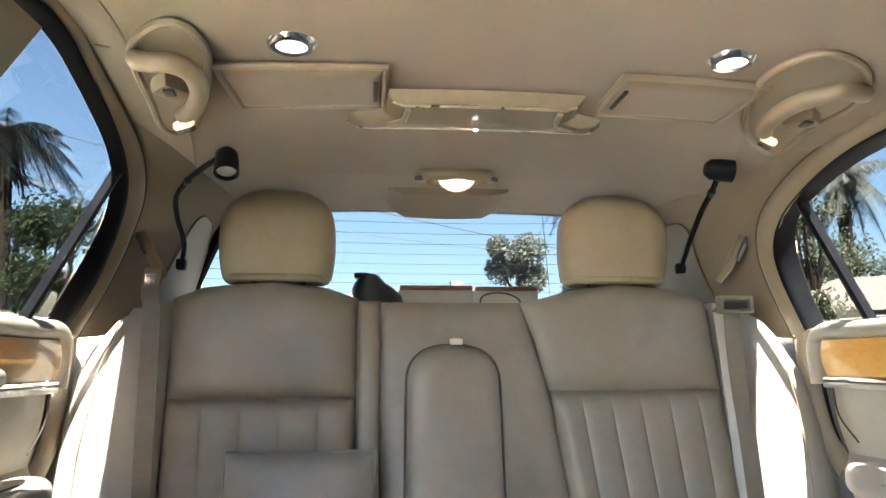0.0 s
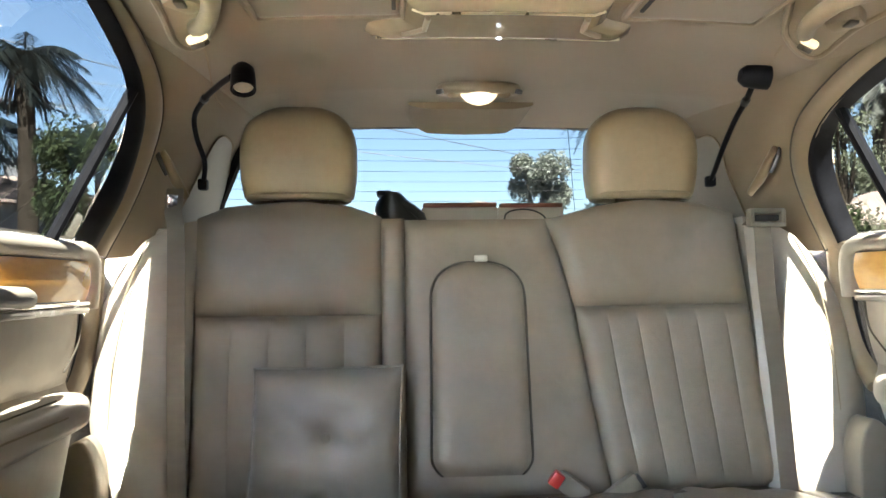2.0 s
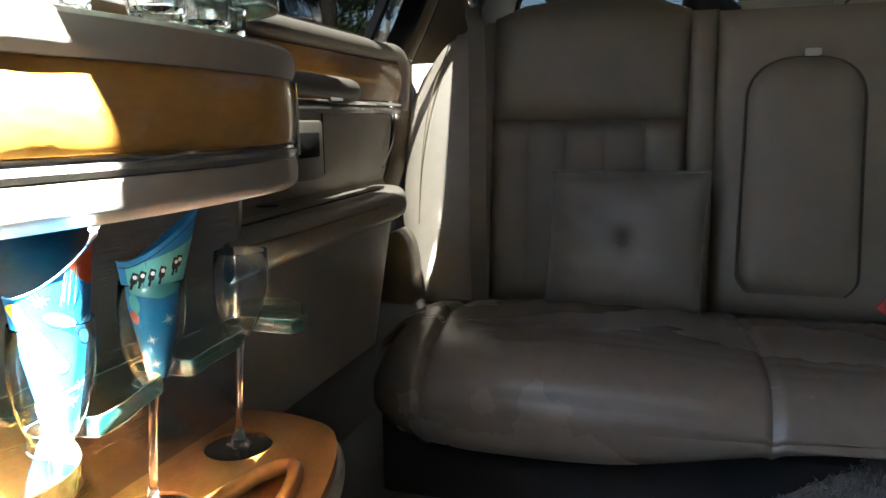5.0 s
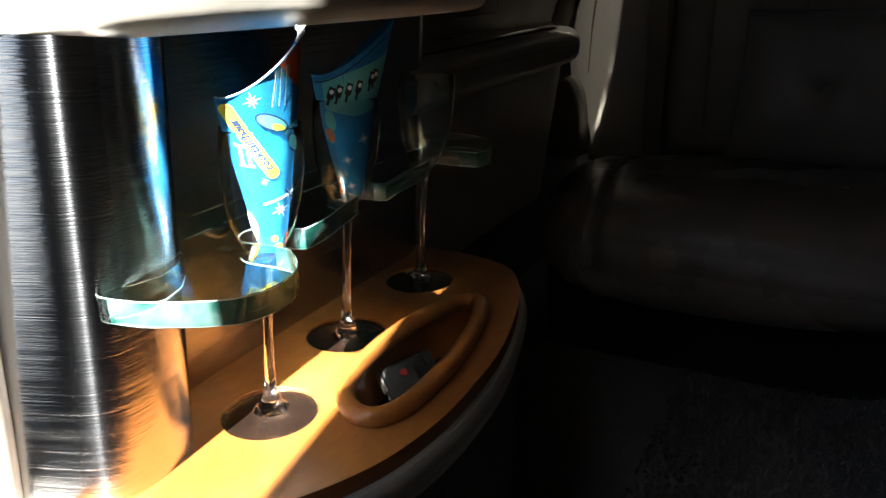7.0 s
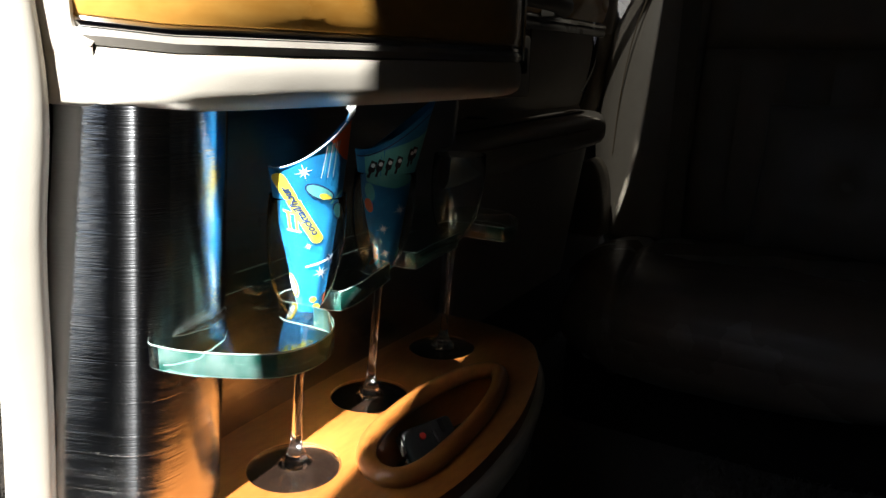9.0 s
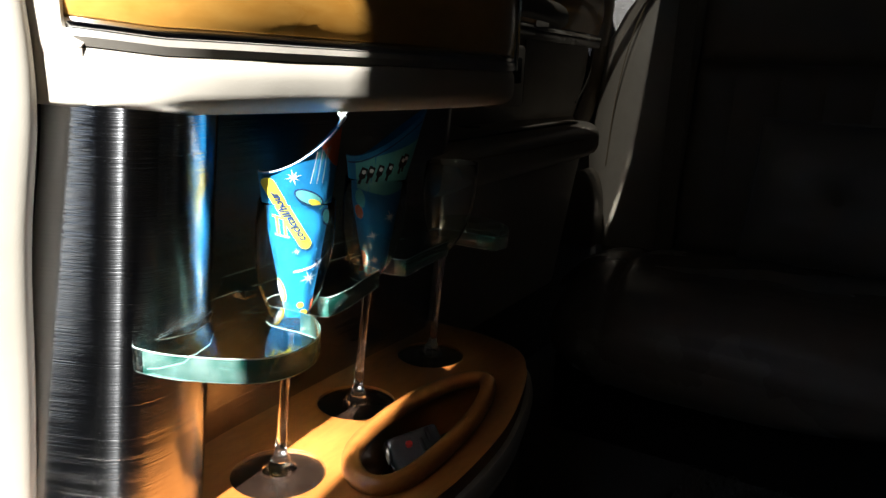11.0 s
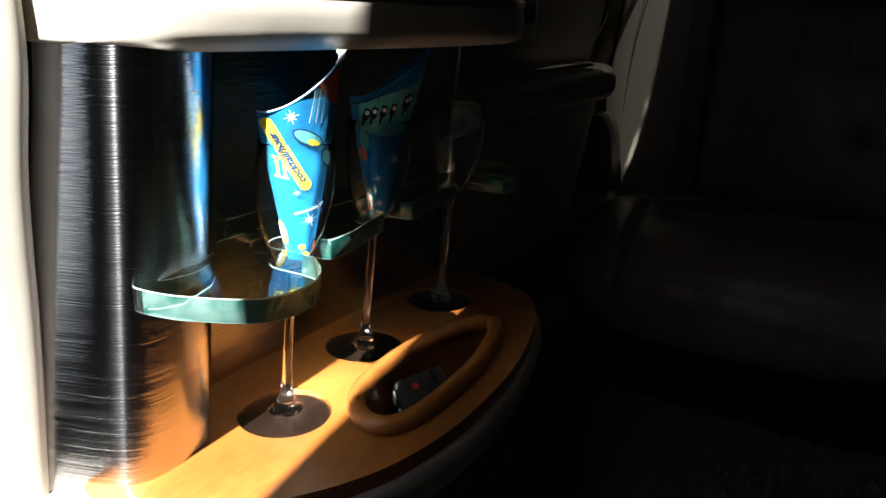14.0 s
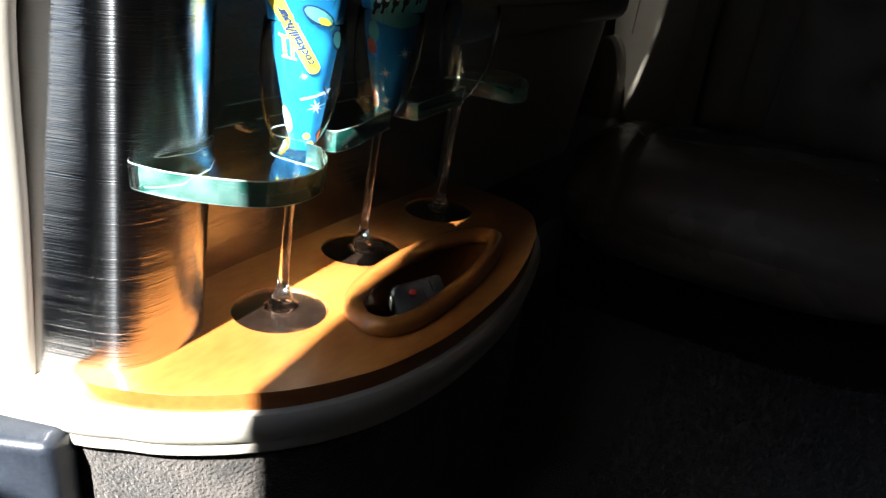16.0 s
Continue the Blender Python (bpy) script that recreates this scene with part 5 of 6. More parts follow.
BOTTOM = 0.3518
c1 = Cone(FLUTES[0], BOTTOM + 0.1255, BOTTOM + 0.2045, 0.575, 0.6095, -0.13)
n1 = napkin(FLUTES[0], c1, "bright blue star-printed napkin rolled into a champagne flute")
for poly, mat, lift in ((star(-0.006, 0.5745, 0.0055), PRINT_WHITE, 0.0007), (star(0.012, 0.5145, 0.0050), PRINT_WHITE, 0.0007), (star(0.006, 0.506, 0.0060), PRINT_WHITE, 0.0008),
                        (capsule(-0.0195, 0.5690, 0.0030, 0.5310, 0.0039), PRINT_YELLOW, 0.0007),
                        (oval(0.0045, 0.5612, 0.0105, 0.0046, -0.45), PRINT_NAVY, 0.0006), (oval(0.0045, 0.5612, 0.0092, 0.0036, -0.45), PRINT_TEAL, 0.0010), (oval(0.008, 0.5580, 0.0042, 0.002, -0.45), PRINT_YELLOW, 0.0013),
                        (oval(0.0165, 0.5465, 0.0034, 0.0062, 0.25), PRINT_NAVY, 0.0006), (oval(0.0165, 0.5468, 0.0026, 0.0052, 0.25), PRINT_TEAL, 0.0010),
                        ([(-0.0150, 0.5475), (-0.0132, 0.5470), (-0.0116, 0.5360), (-0.0134, 0.5365)], PRINT_YELLOW, 0.0007), ([(-0.0105, 0.5465), (-0.0088, 0.5460), (-0.0076, 0.5350), (-0.0093, 0.5355)], PRINT_YELLOW, 0.0007),
                        ([(-0.0168, 0.5490), (-0.0080, 0.5475), (-0.0078, 0.5460), (-0.0165, 0.5474)], PRINT_YELLOW, 0.0008), ([(-0.0146, 0.5368), (-0.0064, 0.5356), (-0.0064, 0.5346), (-0.0144, 0.5358)], PRINT_WHITE, 0.0009),
                        (oval(-0.0105, 0.4965, 0.0026, 0.0085, 0.25), PRINT_YELLOW, 0.0007), (oval(-0.0105, 0.4965, 0.0014, 0.0065, 0.25), PRINT_WHITE, 0.0010),
                        (oval(0.0100, 0.4860, 0.0026, 0.0045, -0.2), PRINT_RED, 0.0007),
                        (oval(0.0010, 0.4870, 0.0022, 0.0022), PRINT_YELLOW, 0.0007), (oval(0.0030, 0.4815, 0.0024, 0.0022), PRINT_YELLOW, 0.0007), (oval(0.0042, 0.4760, 0.0026, 0.0024), PRINT_YELLOW, 0.0007),
                        (capsule(-0.003, 0.511, 0.016, 0.516, 0.0006), PRINT_WHITE, 0.0009), (capsule(0.010, 0.518, 0.015, 0.508, 0.0005), PRINT_NAVY, 0.0009),
                        (star(-0.002, 0.5255, 0.0030), PRINT_WHITE, 0.0011), (capsule(0.012, 0.553, 0.019, 0.560, 0.0007), PRINT_TEAL, 0.0008)):
    part("print_patch", printed(c1, poly, lift), mat, n1, smooth=False)
part("lettering", lettering(c1, "cocktail/hour", 0.0021, 0.5325, math.atan2(0.038, -0.0225), 0.0068, 0.0012), PRINT_NAVY, n1, smooth=False)
for k in range(9):
    x = 0.0045 + 0.0011 * k
    part("printed_strand", printed(c1, capsule(x + 0.003, 0.5905 + 0.0004 * k, x + 0.0012 * math.sin(2.3 * k), 0.5705 + 0.0022 * (k % 3), 0.00016), 0.0010), PRINT_WHITE if k % 3 == 0 else PRINT_TEAL, n1, smooth=False)
# red-orange corner with a pale frayed tip
bm = sheet(lambda u, v: c1.at(lerp(0.45, 1.20, u), lerp(0.5800 + 0.014 * u * u, c1.top(lerp(0.45, 1.20, u)) - 0.0004, v), 0.0010), 8, 8)
part("print_patch", bm, PRINT_RED, n1, smooth=False)
fray = random.Random(11)
tip = [c1.at(0.0 + 0.16 * k, c1.top(0.16 * k) + 0.0012) for k in range(-1, 5)]
tufted = [tube(tip, [0.0012, 0.0021, 0.0022, 0.0017, 0.0012, 0.0007], 8)]
for k in range(9):
    q = tip[1] + Vector((fray.uniform(-0.002, 0.002), fray.uniform(-0.002, 0.002), 0.0005))
    tufted.append(tube([q, q + Vector((fray.uniform(-0.002, 0.002), fray.uniform(-0.002, 0.002), fray.uniform(0.0008, 0.0028)))], [0.0009, 0.0003], 5))
part("pale_tip", joined(*tufted), PRINT_WHITE, n1, "pale frayed tip")
part("pale_hem", tube([c1.at(0.7 + 0.11 * k, c1.top(0.7 + 0.11 * k) + 0.0003) for k in range(22)], 0.0007, 6), PRINT_WHITE, n1, "pale hem of the cloth")

c2 = Cone(FLUTES[1], BOTTOM + 0.1255, BOTTOM + 0.2045, 0.574, 0.6120, 0.03)
n2 = napkin(FLUTES[1], c2, "blue napkin with a teal bottle-print band rolled into a flute")
bm = sheet(lambda u, v: c2.at(lerp(0.10, 2.55, u), min(lerp(0.5445 + 0.010 * abs(u - 0.55), 0.571 + 0.022 * (1 - u) ** 1.2, v), c2.top(lerp(0.10, 2.55, u)) - 0.0022), 0.0006), 24, 8)
part("print_patch", bm, PRINT_TEAL, n2, smooth=False)
bm = sheet(lambda u, v: c2.at(lerp(0.10, 3.0, u), c2.top(lerp(0.10, 3.0, u)) - lerp(0.0052, 0.0040, v), 0.0008), 24, 2)
part("print_patch", bm, PRINT_NAVY, n2, smooth=False)
for k, x in enumerate((-0.0150, -0.0100, -0.0035, 0.0035, 0.0128, 0.0155)):
    z = 0.5590 + 0.0014 * k + (0.004 if k > 3 else 0)
    body = [(-0.0017, -0.0020), (0.0013, -0.0032), (0.0026, 0.0025), (0.0020, 0.0042), (0.0026, 0.0075), (0.0013, 0.0079), (0.0008, 0.0045), (-0.0006, 0.0036)]
    part("bottle_print", printed(c2, [(x - 1.35 * a + 0.001, z + 0.004 - 1.35 * b) for a, b in body], 0.0012), PRINT_BLACK, n2, smooth=False)
    part("bottle_label", printed(c2, oval(x + 0.0008, z + 0.0042, 0.0014, 0.0017), 0.0016), PRINT_WHITE, n2, smooth=False)
for poly, mat in ((star(0.0080, 0.5265, 0.0062), PRINT_WHITE), (star(-0.0045, 0.5110, 0.0050), PRINT_WHITE), (oval(-0.0150, 0.5300, 0.0024, 0.0060, 0.2), PRINT_RED), (oval(-0.0150, 0.541, 0.0030, 0.0075, 0.2), PRINT_TEAL),
                  (oval(-0.0095, 0.4900, 0.0022, 0.0075, 0.2), PRINT_RED), (star(-0.0020, 0.490, 0.0045), PRINT_WHITE), (oval(0.0085, 0.4880, 0.002, 0.005, -0.3), PRINT_TEAL)):
    part("print_patch", printed(c2, poly), mat, n2, smooth=False)

# ---- small black remote in the pocket ----
rem = thing("remote_control", (-0.548, 0.595, 0.313), "black remote control with a red button in a wooden pocket", "remote control")
along_it = Vector((0.50, 0.85, 0.12)).normalized()
facing = Vector((0.50, -0.45, 0.74))
facing = (facing - along_it * facing.dot(along_it)).normalized()
up_it = facing.cross(along_it)
turn = Matrix((along_it, up_it, facing)).transposed().to_4x4()
MID = Vector((-0.552, 0.607, 0.334))


def on_remote(a, b, c):
    return MID + along_it * a + up_it * b + facing * c


part("remote_body", box(MID, (0.048, 0.034, 0.013), 0.004, turn, 3), BLACK_PLASTIC, rem)
part("end_cap", box(on_remote(-0.0243, 0.006, 0), (0.0022, 0.016, 0.009), 0.0008, turn), GREY_TRIM, rem, "grey end cap")
part("end_clip", box(on_remote(-0.0245, -0.009, 0.0), (0.0024, 0.006, 0.007), 0.0008, turn), CHROME, rem, "small bright clip")
part("red_button", lathe([(0, 0.0022), (0.0028, 0.0018), (0.0032, 0)], on_remote(-0.006, 0.006, 0.0063), 14, turn), RED_PLASTIC, rem, "round red button")
for a, b in ((0.005, 0.002), (0.013, 0.009)):
    part("key_button", box(on_remote(a, b, 0.0067), (0.004, 0.012, 0.002), 0.0009, turn), DARK_GAP, rem)

# ---- door post and sill beside the bar ----
post = smooth_loop([(-0.6805, 0.3386, 0.2371), (-0.6757, 0.3422, 0.3164), (-0.665, 0.3476, 0.4426), (-0.655, 0.3485, 0.54), (-0.646, 0.3535, 0.62), (-0.650, 0.3525, 0.70), (-0.662, 0.352, 0.82), (-0.62, 0.335, 1.0), (-0.585, 0.336, 1.1)], 5, False)
POST_ACROSS, POST_OUT = Vector((0.52, 0.854, 0)), Vector((0.854, -0.52, 0))


def post_at(u, v):
    """A padded post: a broad face with rounded edges."""
    a = 2 * math.pi * u
    c, n = math.cos(a), math.sin(a)
    q = post[round(v * (len(post) - 1))]
    return q + POST_ACROSS * 0.0132 * math.copysign(abs(c) ** 0.62, c) + POST_OUT * 0.0095 * math.copysign(abs(n) ** 0.62, n)


single("door_post", sheet(post_at, 36, len(post) - 1, wrap_u=True), LEATHER_TRIM, "cream padded door post beside the bar", "door post", "structure")
single("door_seal", tube([q + Vector((-0.008, -0.0165, 0)) for q in post], 0.003, 8), BLACK_RUBBER, "thin black door seal on the post", "door seal", "structure")
# Solid near-black tube: the gap's shade is built as a strip.
single("post_gap_shade", tube([q + Vector((-0.002, 0.0152, 0)) for q in post], 0.0028, 8), DARK_GAP, "dark strip painted as the shaded gap between post and bar", "gap", "structure")
sill = thing("sill_bracket", (-0.635, 0.33, FLOOR), "black plastic bracket with a screw below the door post", "bracket")
part("bracket_body", box((-0.650, 0.328, 0.2255), (0.064, 0.036, 0.211), 0.007, pose(0, 0, 0, 0, 0, 28), 3), surface("blue_grey_plastic", (0.014, 0.017, 0.024), (0.032, 0.037, 0.048), 0.4, 25, 0.15, 700), sill)
part("screw", lathe([(0, 0.002), (0.003, 0.0018), (0.0036, 0)], (-0.6565, 0.3075, 0.311), 12, pose(0, 0, 0, 90, 0, 28)), GREY_TRIM, sill)
single("door_sill", box((-0.76, -0.65, 0.09), (0.10, 1.96, 0.10), 0.01), VINYL, "beige sill of the open door", "door sill", "structure", smooth=False)

# ---- ceiling fittings ----
dome = thing("dome_lamp", (0, 1.53, 1.06), "oval ceiling lamp, switched on, warm white", "ceiling lamp")


def ellipse_dome(cx, cy, cz, a, b, depth, n=32, rings=6, power=2.0):
    return sheet(lambda u, v: (cx + a * math.sin(v * math.pi / 2) * math.cos(2 * math.pi * u), cy + b * math.sin(v * math.pi / 2) * math.sin(2 * math.pi * u), cz - depth * math.cos(v * math.pi / 2)), n, rings, wrap_u=True)


DZ = roof_z(0, 1.53)
part("bezel", tube([(0.072 * math.cos(a), 1.53 + 0.034 * math.sin(a), DZ - 0.008 + 0.004 * math.sin(a)) for a in (2 * math.pi * k / 32 for k in range(32))], 0.012, 10, True), VINYL, dome, "beige oval bezel")
part("lens", ellipse_dome(0.0, 1.516, DZ - 0.012, 0.038, 0.027, 0.030), WARM_LAMP, dome, "glowing warm lens")
for s in (-1, 1):
    part("reading_lens", ellipse_dome(s * 0.051, 1.518, DZ - 0.010, 0.015, 0.022, 0.018), SEAM, dome, "brown tinted reading lens")
    part("rocker_switch", box((s * 0.076, 1.512, DZ - 0.016), (0.016, 0.012, 0.010), 0.003, pose(0, 0, 0, 20, 0, s * 35)), BLACK_PLASTIC, dome)
flap = thing("brake_lamp_cover", (0, 1.82, 1.04), "beige high-mounted brake lamp cover at the rear window", "lamp cover")


def cover(u, v):
    x = lerp(-0.135, 0.135, u)
    e = min(u, 1 - u) * 2
    return (x, lerp(1.66, 1.78, v), 1.118 - (0.034 * min(1, e * 3) ** 0.5 + 0.006 * math.sin(math.pi * u)) * (0.25 + 0.75 * v))


part("cover_shell", thicken(sheet(cover, 24, 8), (0, 0, 0.03)), HEADLINER, flap)

console = thing("overhead_console", (0, 1.13, 1.10), "moulded tan overhead console with brass-coloured edge trim", "overhead console")


def console_at(u, v):
    half = along(((0, 0.150), (0.55, 0.158), (0.72, 0.205), (1.0, 0.212)), v)
    x = lerp(-half, half, u)
    y = lerp(1.115, 1.25, v) + 0.006 * (2 * u - 1) ** 2
    e = min(min(u, 1 - u) * 12, min(v, 1 - v) * 9, 1)
    return (x, y, roof_z(x, y) - 0.004 - 0.019 * e ** 0.6)


part("console_shell", sheet(console_at, 36, 24), surface("glossy_tan_plastic", (0.20, 0.16, 0.10), (0.25, 0.205, 0.135), 0.22, 6, coat=0.4), console)
for v in (0.12, 0.93):
    row = [Vector(console_at(lerp(0.04, 0.96, k / 16), v)) + Vector((0, 0, -0.001)) for k in range(17)]
    part("edge_trim", tube(row, 0.0022, 6), surface("dull_brass", (0.55, 0.47, 0.30), (0.66, 0.58, 0.40), 0.3, 30, metal=0.8), console, "thin brass-coloured trim line")
for s in (0.12, 0.88):
    part("side_rib", tube([Vector(console_at(s, lerp(0.2, 0.7, k / 6))) + Vector((0, 0, -0.002)) for k in range(7)], 0.005, 8), VINYL, console)
part("console_bulb", ellipse_dome(-0.006, 1.205, roof_z(0, 1.2) - 0.032, 0.004, 0.004, 0.004, 16, 4), COOL_LAMP, console, "tiny bright bulb")

for s in (-1, 1):
    hatch = thing("mirror_flap", (s * 0.26, 1.09, 1.12), "closed tan vanity mirror flap in the headliner", "mirror flap", "mirror flaps")
    x0, x1 = (-0.152, -0.378) if s < 0 else (0.183, 0.395)

    def flap_at(u, v, x0=x0, x1=x1):
        x, y = lerp(x0, x1 - (x1 - x0) * 0.05 * v, u), lerp(1.042, 1.185, v)
        e = min(min(u, 1 - u) * 14, min(v, 1 - v) * 8, 1)
        return (x, y, roof_z(x, y) - 0.003 - 0.010 * e ** 0.5)
    part("flap_panel", sheet(flap_at, 24, 14), HEADLINER, hatch)
    loop = [Vector(flap_at(a, b)) - Vector((0, 0, 0.003)) for a, b in [(lerp(0, 1, k / 8), 0) for k in range(8)] + [(1, lerp(0, 1, k / 6)) for k in range(6)] + [(lerp(1, 0, k / 8), 1) for k in range(8)] + [(0, lerp(1, 0, k / 6)) for k in range(6)]]
    part("flap_rim", tube(loop, 0.006, 8, True), VINYL, hatch, "moulded rim")
    part("pull_slot", box((lerp(x0, x1, 0.06), 1.11, roof_z(0.2, 1.11) - 0.0135), (0.006, 0.07, 0.004), 0.001), DARK_GAP, hatch)
    # round downlights
    cx, cy = (-0.272, 0.988) if s < 0 else (0.308, 0.983)
    cz = roof_z(cx, cy)
    dl = thing("downlight", (cx, cy, cz), "round chrome-ringed ceiling downlight, switched on", "downlight", "downlights")
    part("chrome_ring", lathe([(0.020, -0.006), (0.026, -0.007), (0.031, -0.004), (0.033, 0.001), (0.02, 0.002)], (cx, cy, cz), 28), CHROME, dl)
    part("lens", lathe([(0, -0.006), (0.014, -0.006), (0.021, -0.004)], (cx, cy, cz), 24), COOL_LAMP, dl, "glowing cool white lens")
    # assist handles with a courtesy lamp
    hx = s * 0.44
    h = thing("grab_handle", (hx, 1.1, 1.11), "beige hooked grab handle with a lit courtesy lamp", "grab handle", "grab handles")
    if s < 0:
        plate_line = [(-0.465, 0.982), (-0.430, 0.932), (-0.399, 0.918), (-0.383, 0.950), (-0.381, 1.01), (-0.402, 1.104), (-0.440, 1.22), (-0.475, 1.287), (-0.503, 1.264), (-0.49, 1.152), (-0.48, 1.056)]
        grip = [(-0.460, 0.985, 1.114), (-0.448, 0.963, 1.100), (-0.425, 0.945, 1.092), (-0.403, 0.940, 1.089), (-0.388, 0.967, 1.089), (-0.393, 1.031, 1.090), (-0.419, 1.109, 1.094), (-0.446, 1.160, 1.102)]
        lens_at, hinge_at, turn = (-0.447, 1.169, 1.0915), (-0.437, 1.066, 1.108), -38
    else:
        plate_line = [(0.452, 1.215), (0.405, 1.12), (0.379, 1.053), (0.377, 0.97), (0.414, 0.928), (0.487, 0.967), (0.535, 1.059), (0.533, 1.164), (0.549, 1.275), (0.520, 1.287)]
        grip = [(0.510, 1.005, 1.110), (0.492, 0.985, 1.100), (0.445, 0.960, 1.092), (0.415, 0.978, 1.089), (0.403, 1.017, 1.089), (0.413, 1.083, 1.091), (0.436, 1.135, 1.096), (0.452, 1.16, 1.104)]
        lens_at, hinge_at, turn = (0.461, 1.166, 1.0915), (0.482, 1.111, 1.108), 38
    loop = smooth_loop([(x, y, 0) for x, y in plate_line], 5)
    bm = bmesh.new()
    bm.faces.new([bm.verts.new((q.x, q.y, roof_z(q.x, q.y) - 0.006)) for q in loop])
    thicken(bm, (0, 0, 0.02))
    part("mounting_plate", bm, VINYL, h, smooth=False)
    part("plate_edge", tube([(q.x, q.y, roof_z(q.x, q.y) - 0.005) for q in loop], 0.006, 8, True), VINYL, h)
    part("grip", tube(smooth_loop(grip, 5, False), 0.0125, 14), VINYL, h)
    part("hinge_block", box(hinge_at, (0.034, 0.05, 0.026), 0.008, pose(0, 0, 0, 0, s * 10, turn)), VINYL, h)
    part("hinge_slot", box((hinge_at[0], hinge_at[1] - 0.012, hinge_at[2] - 0.012), (0.014, 0.020, 0.006), 0.002), PIPING, h)
    tilt = pose(0, 0, 0, 40, 0, turn)
    part("courtesy_lens", box(lens_at, (0.034, 0.018, 0.013), 0.0055, tilt, 3), SPOT_LAMP, h, "lit amber courtesy lens")
    part("lens_foot", box((lens_at[0] - 0.002 * s, lens_at[1] + 0.011, lens_at[2] - 0.006), (0.032, 0.012, 0.008), 0.003, tilt), PIPING, h)

# gooseneck reading lamps on the rear quarters
for s in (-1, 1):
    if s < 0:
        pts = [(-0.560, 1.640, 0.945), (-0.548, 1.605, 0.985), (-0.556, 1.575, 1.03), (-0.552, 1.545, 1.065), (-0.515, 1.475, 1.081), (-0.472, 1.405, 1.088), (-0.438, 1.350, 1.088)]
        head, aim = Vector((-0.416, 1.335, 1.081)), Vector((0.10, -0.42, -0.95))
    else:
        pts = [(0.512, 1.635, 0.946), (0.502, 1.59, 0.963), (0.489, 1.53, 0.990), (0.478, 1.45, 1.033), (0.4716, 1.39, 1.0575), (0.466, 1.36, 1.070), (0.464, 1.345, 1.080)]
        head, aim = Vector((0.464, 1.340, 1.089)), Vector((0.95, -0.1, -0.10))
    g = thing("reading_lamp", pts[0], "black gooseneck reading lamp on the rear quarter trim", "reading lamp", "reading lamps")
    part("neck", tube(smooth_loop(pts, 6, False), 0.0052, 10), BLACK_RUBBER, g)
    part("base", box(pts[0], (0.020, 0.022, 0.024), 0.005), BLACK_RUBBER, g)
    q = aim.normalized().to_track_quat("Z", "Y").to_matrix().to_4x4()
    part("lamp_head", lathe([(0, -0.026), (0.012, -0.025), (0.019, -0.016), (0.0205, 0.0), (0.021, 0.024), (0.018, 0.024), (0.016, 0.008), (0, 0.004)], head, 22, q), BLACK_RUBBER, g)
    part("lens", lathe([(0, 0.021), (0.012, 0.0205), (0.0165, 0.018)], head, 20, q), GREY_TRIM, g)
    part("collar", lathe([(0.0042, -0.008), (0.0075, -0.006), (0.0075, 0.006), (0.0042, 0.008)], pts[4], 12, (Vector(pts[5]) - Vector(pts[3])).to_track_quat("Z", "Y").to_matrix().to_4x4()), BLACK_PLASTIC, g)

# ---- things on the parcel shelf ----
bag = thing("black_pouch", (-0.17, 1.82, 0.86), "small slumped black bag on the shelf behind the seat", "bag")
part("pouch", sheet(lambda u, v: (-0.172 + lerp(0.012, 0.048, math.sin(math.pi * (0.18 + 0.75 * v))) * math.cos(2 * math.pi * u) + 0.03 * (1 - v) ** 2, 1.80 + 0.035 * math.sin(2 * math.pi * u), lerp(0.86, 0.944, v)), 24, 12, wrap_u=True), BLACK_PLASTIC, bag)
part("flap", box((-0.19, 1.80, 0.943), (0.036, 0.05, 0.012), 0.005), BLACK_PLASTIC, bag)
part("strap", tube([(-0.15, 1.78, 0.92), (-0.125, 1.78, 0.905), (-0.108, 1.78, 0.89), (-0.10, 1.78, 0.865)], 0.011, 8), BLACK_PLASTIC, bag)
for x0, x1, z in ((-0.10, 0.074, 0.921), (0.082, 0.232, 0.919)):
    strip = thing("wooden_strip", ((x0 + x1) / 2, 1.83, 0.86), "narrow red-brown wooden block on the shelf behind the seat", "wooden block", "wooden blocks")
    part("block", box(((x0 + x1) / 2, 1.83, z - 0.002), (x1 - x0, 0.03, 0.010), 0.003), surface("red_brown_wood", (0.18, 0.05, 0.03), (0.28, 0.09, 0.05), 0.5, 20), strip)
    part("foot", box(((x0 + x1) / 2, 1.835, 0.886), (x1 - x0 + 0.006, 0.025, 0.054), 0.003), LEATHER_TRIM, strip)
cord = thing("looped_cable", (0.12, 1.79, 0.86), "thin black cord looped on the shelf behind the seat", "cord")
part("loop", tube(smooth_loop([(0.085, 1.78, 0.862), (0.09, 1.78, 0.893), (0.12, 1.78, 0.903), (0.155, 1.78, 0.900), (0.18, 1.78, 0.885), (0.185, 1.78, 0.862)], 5, False), 0.002, 6), BLACK_PLASTIC, cord)

# ---- outside ----
GROUND = -0.28
ASPHALT = surface("gravelly_asphalt", (0.0360, 0.0352, 0.0336), (0.0880, 0.0848, 0.0800), 0.9, 90, 0.6, 300)
# Bark and palm leaf: silhouette darkness against the sky put into the colour.
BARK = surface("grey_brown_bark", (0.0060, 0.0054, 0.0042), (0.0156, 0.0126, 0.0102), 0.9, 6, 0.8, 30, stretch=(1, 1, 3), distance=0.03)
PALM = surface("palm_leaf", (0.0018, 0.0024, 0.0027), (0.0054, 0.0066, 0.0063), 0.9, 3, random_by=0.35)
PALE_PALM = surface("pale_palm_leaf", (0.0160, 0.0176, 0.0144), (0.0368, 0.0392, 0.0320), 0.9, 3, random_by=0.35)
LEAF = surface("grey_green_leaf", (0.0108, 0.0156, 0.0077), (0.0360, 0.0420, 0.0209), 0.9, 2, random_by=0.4)
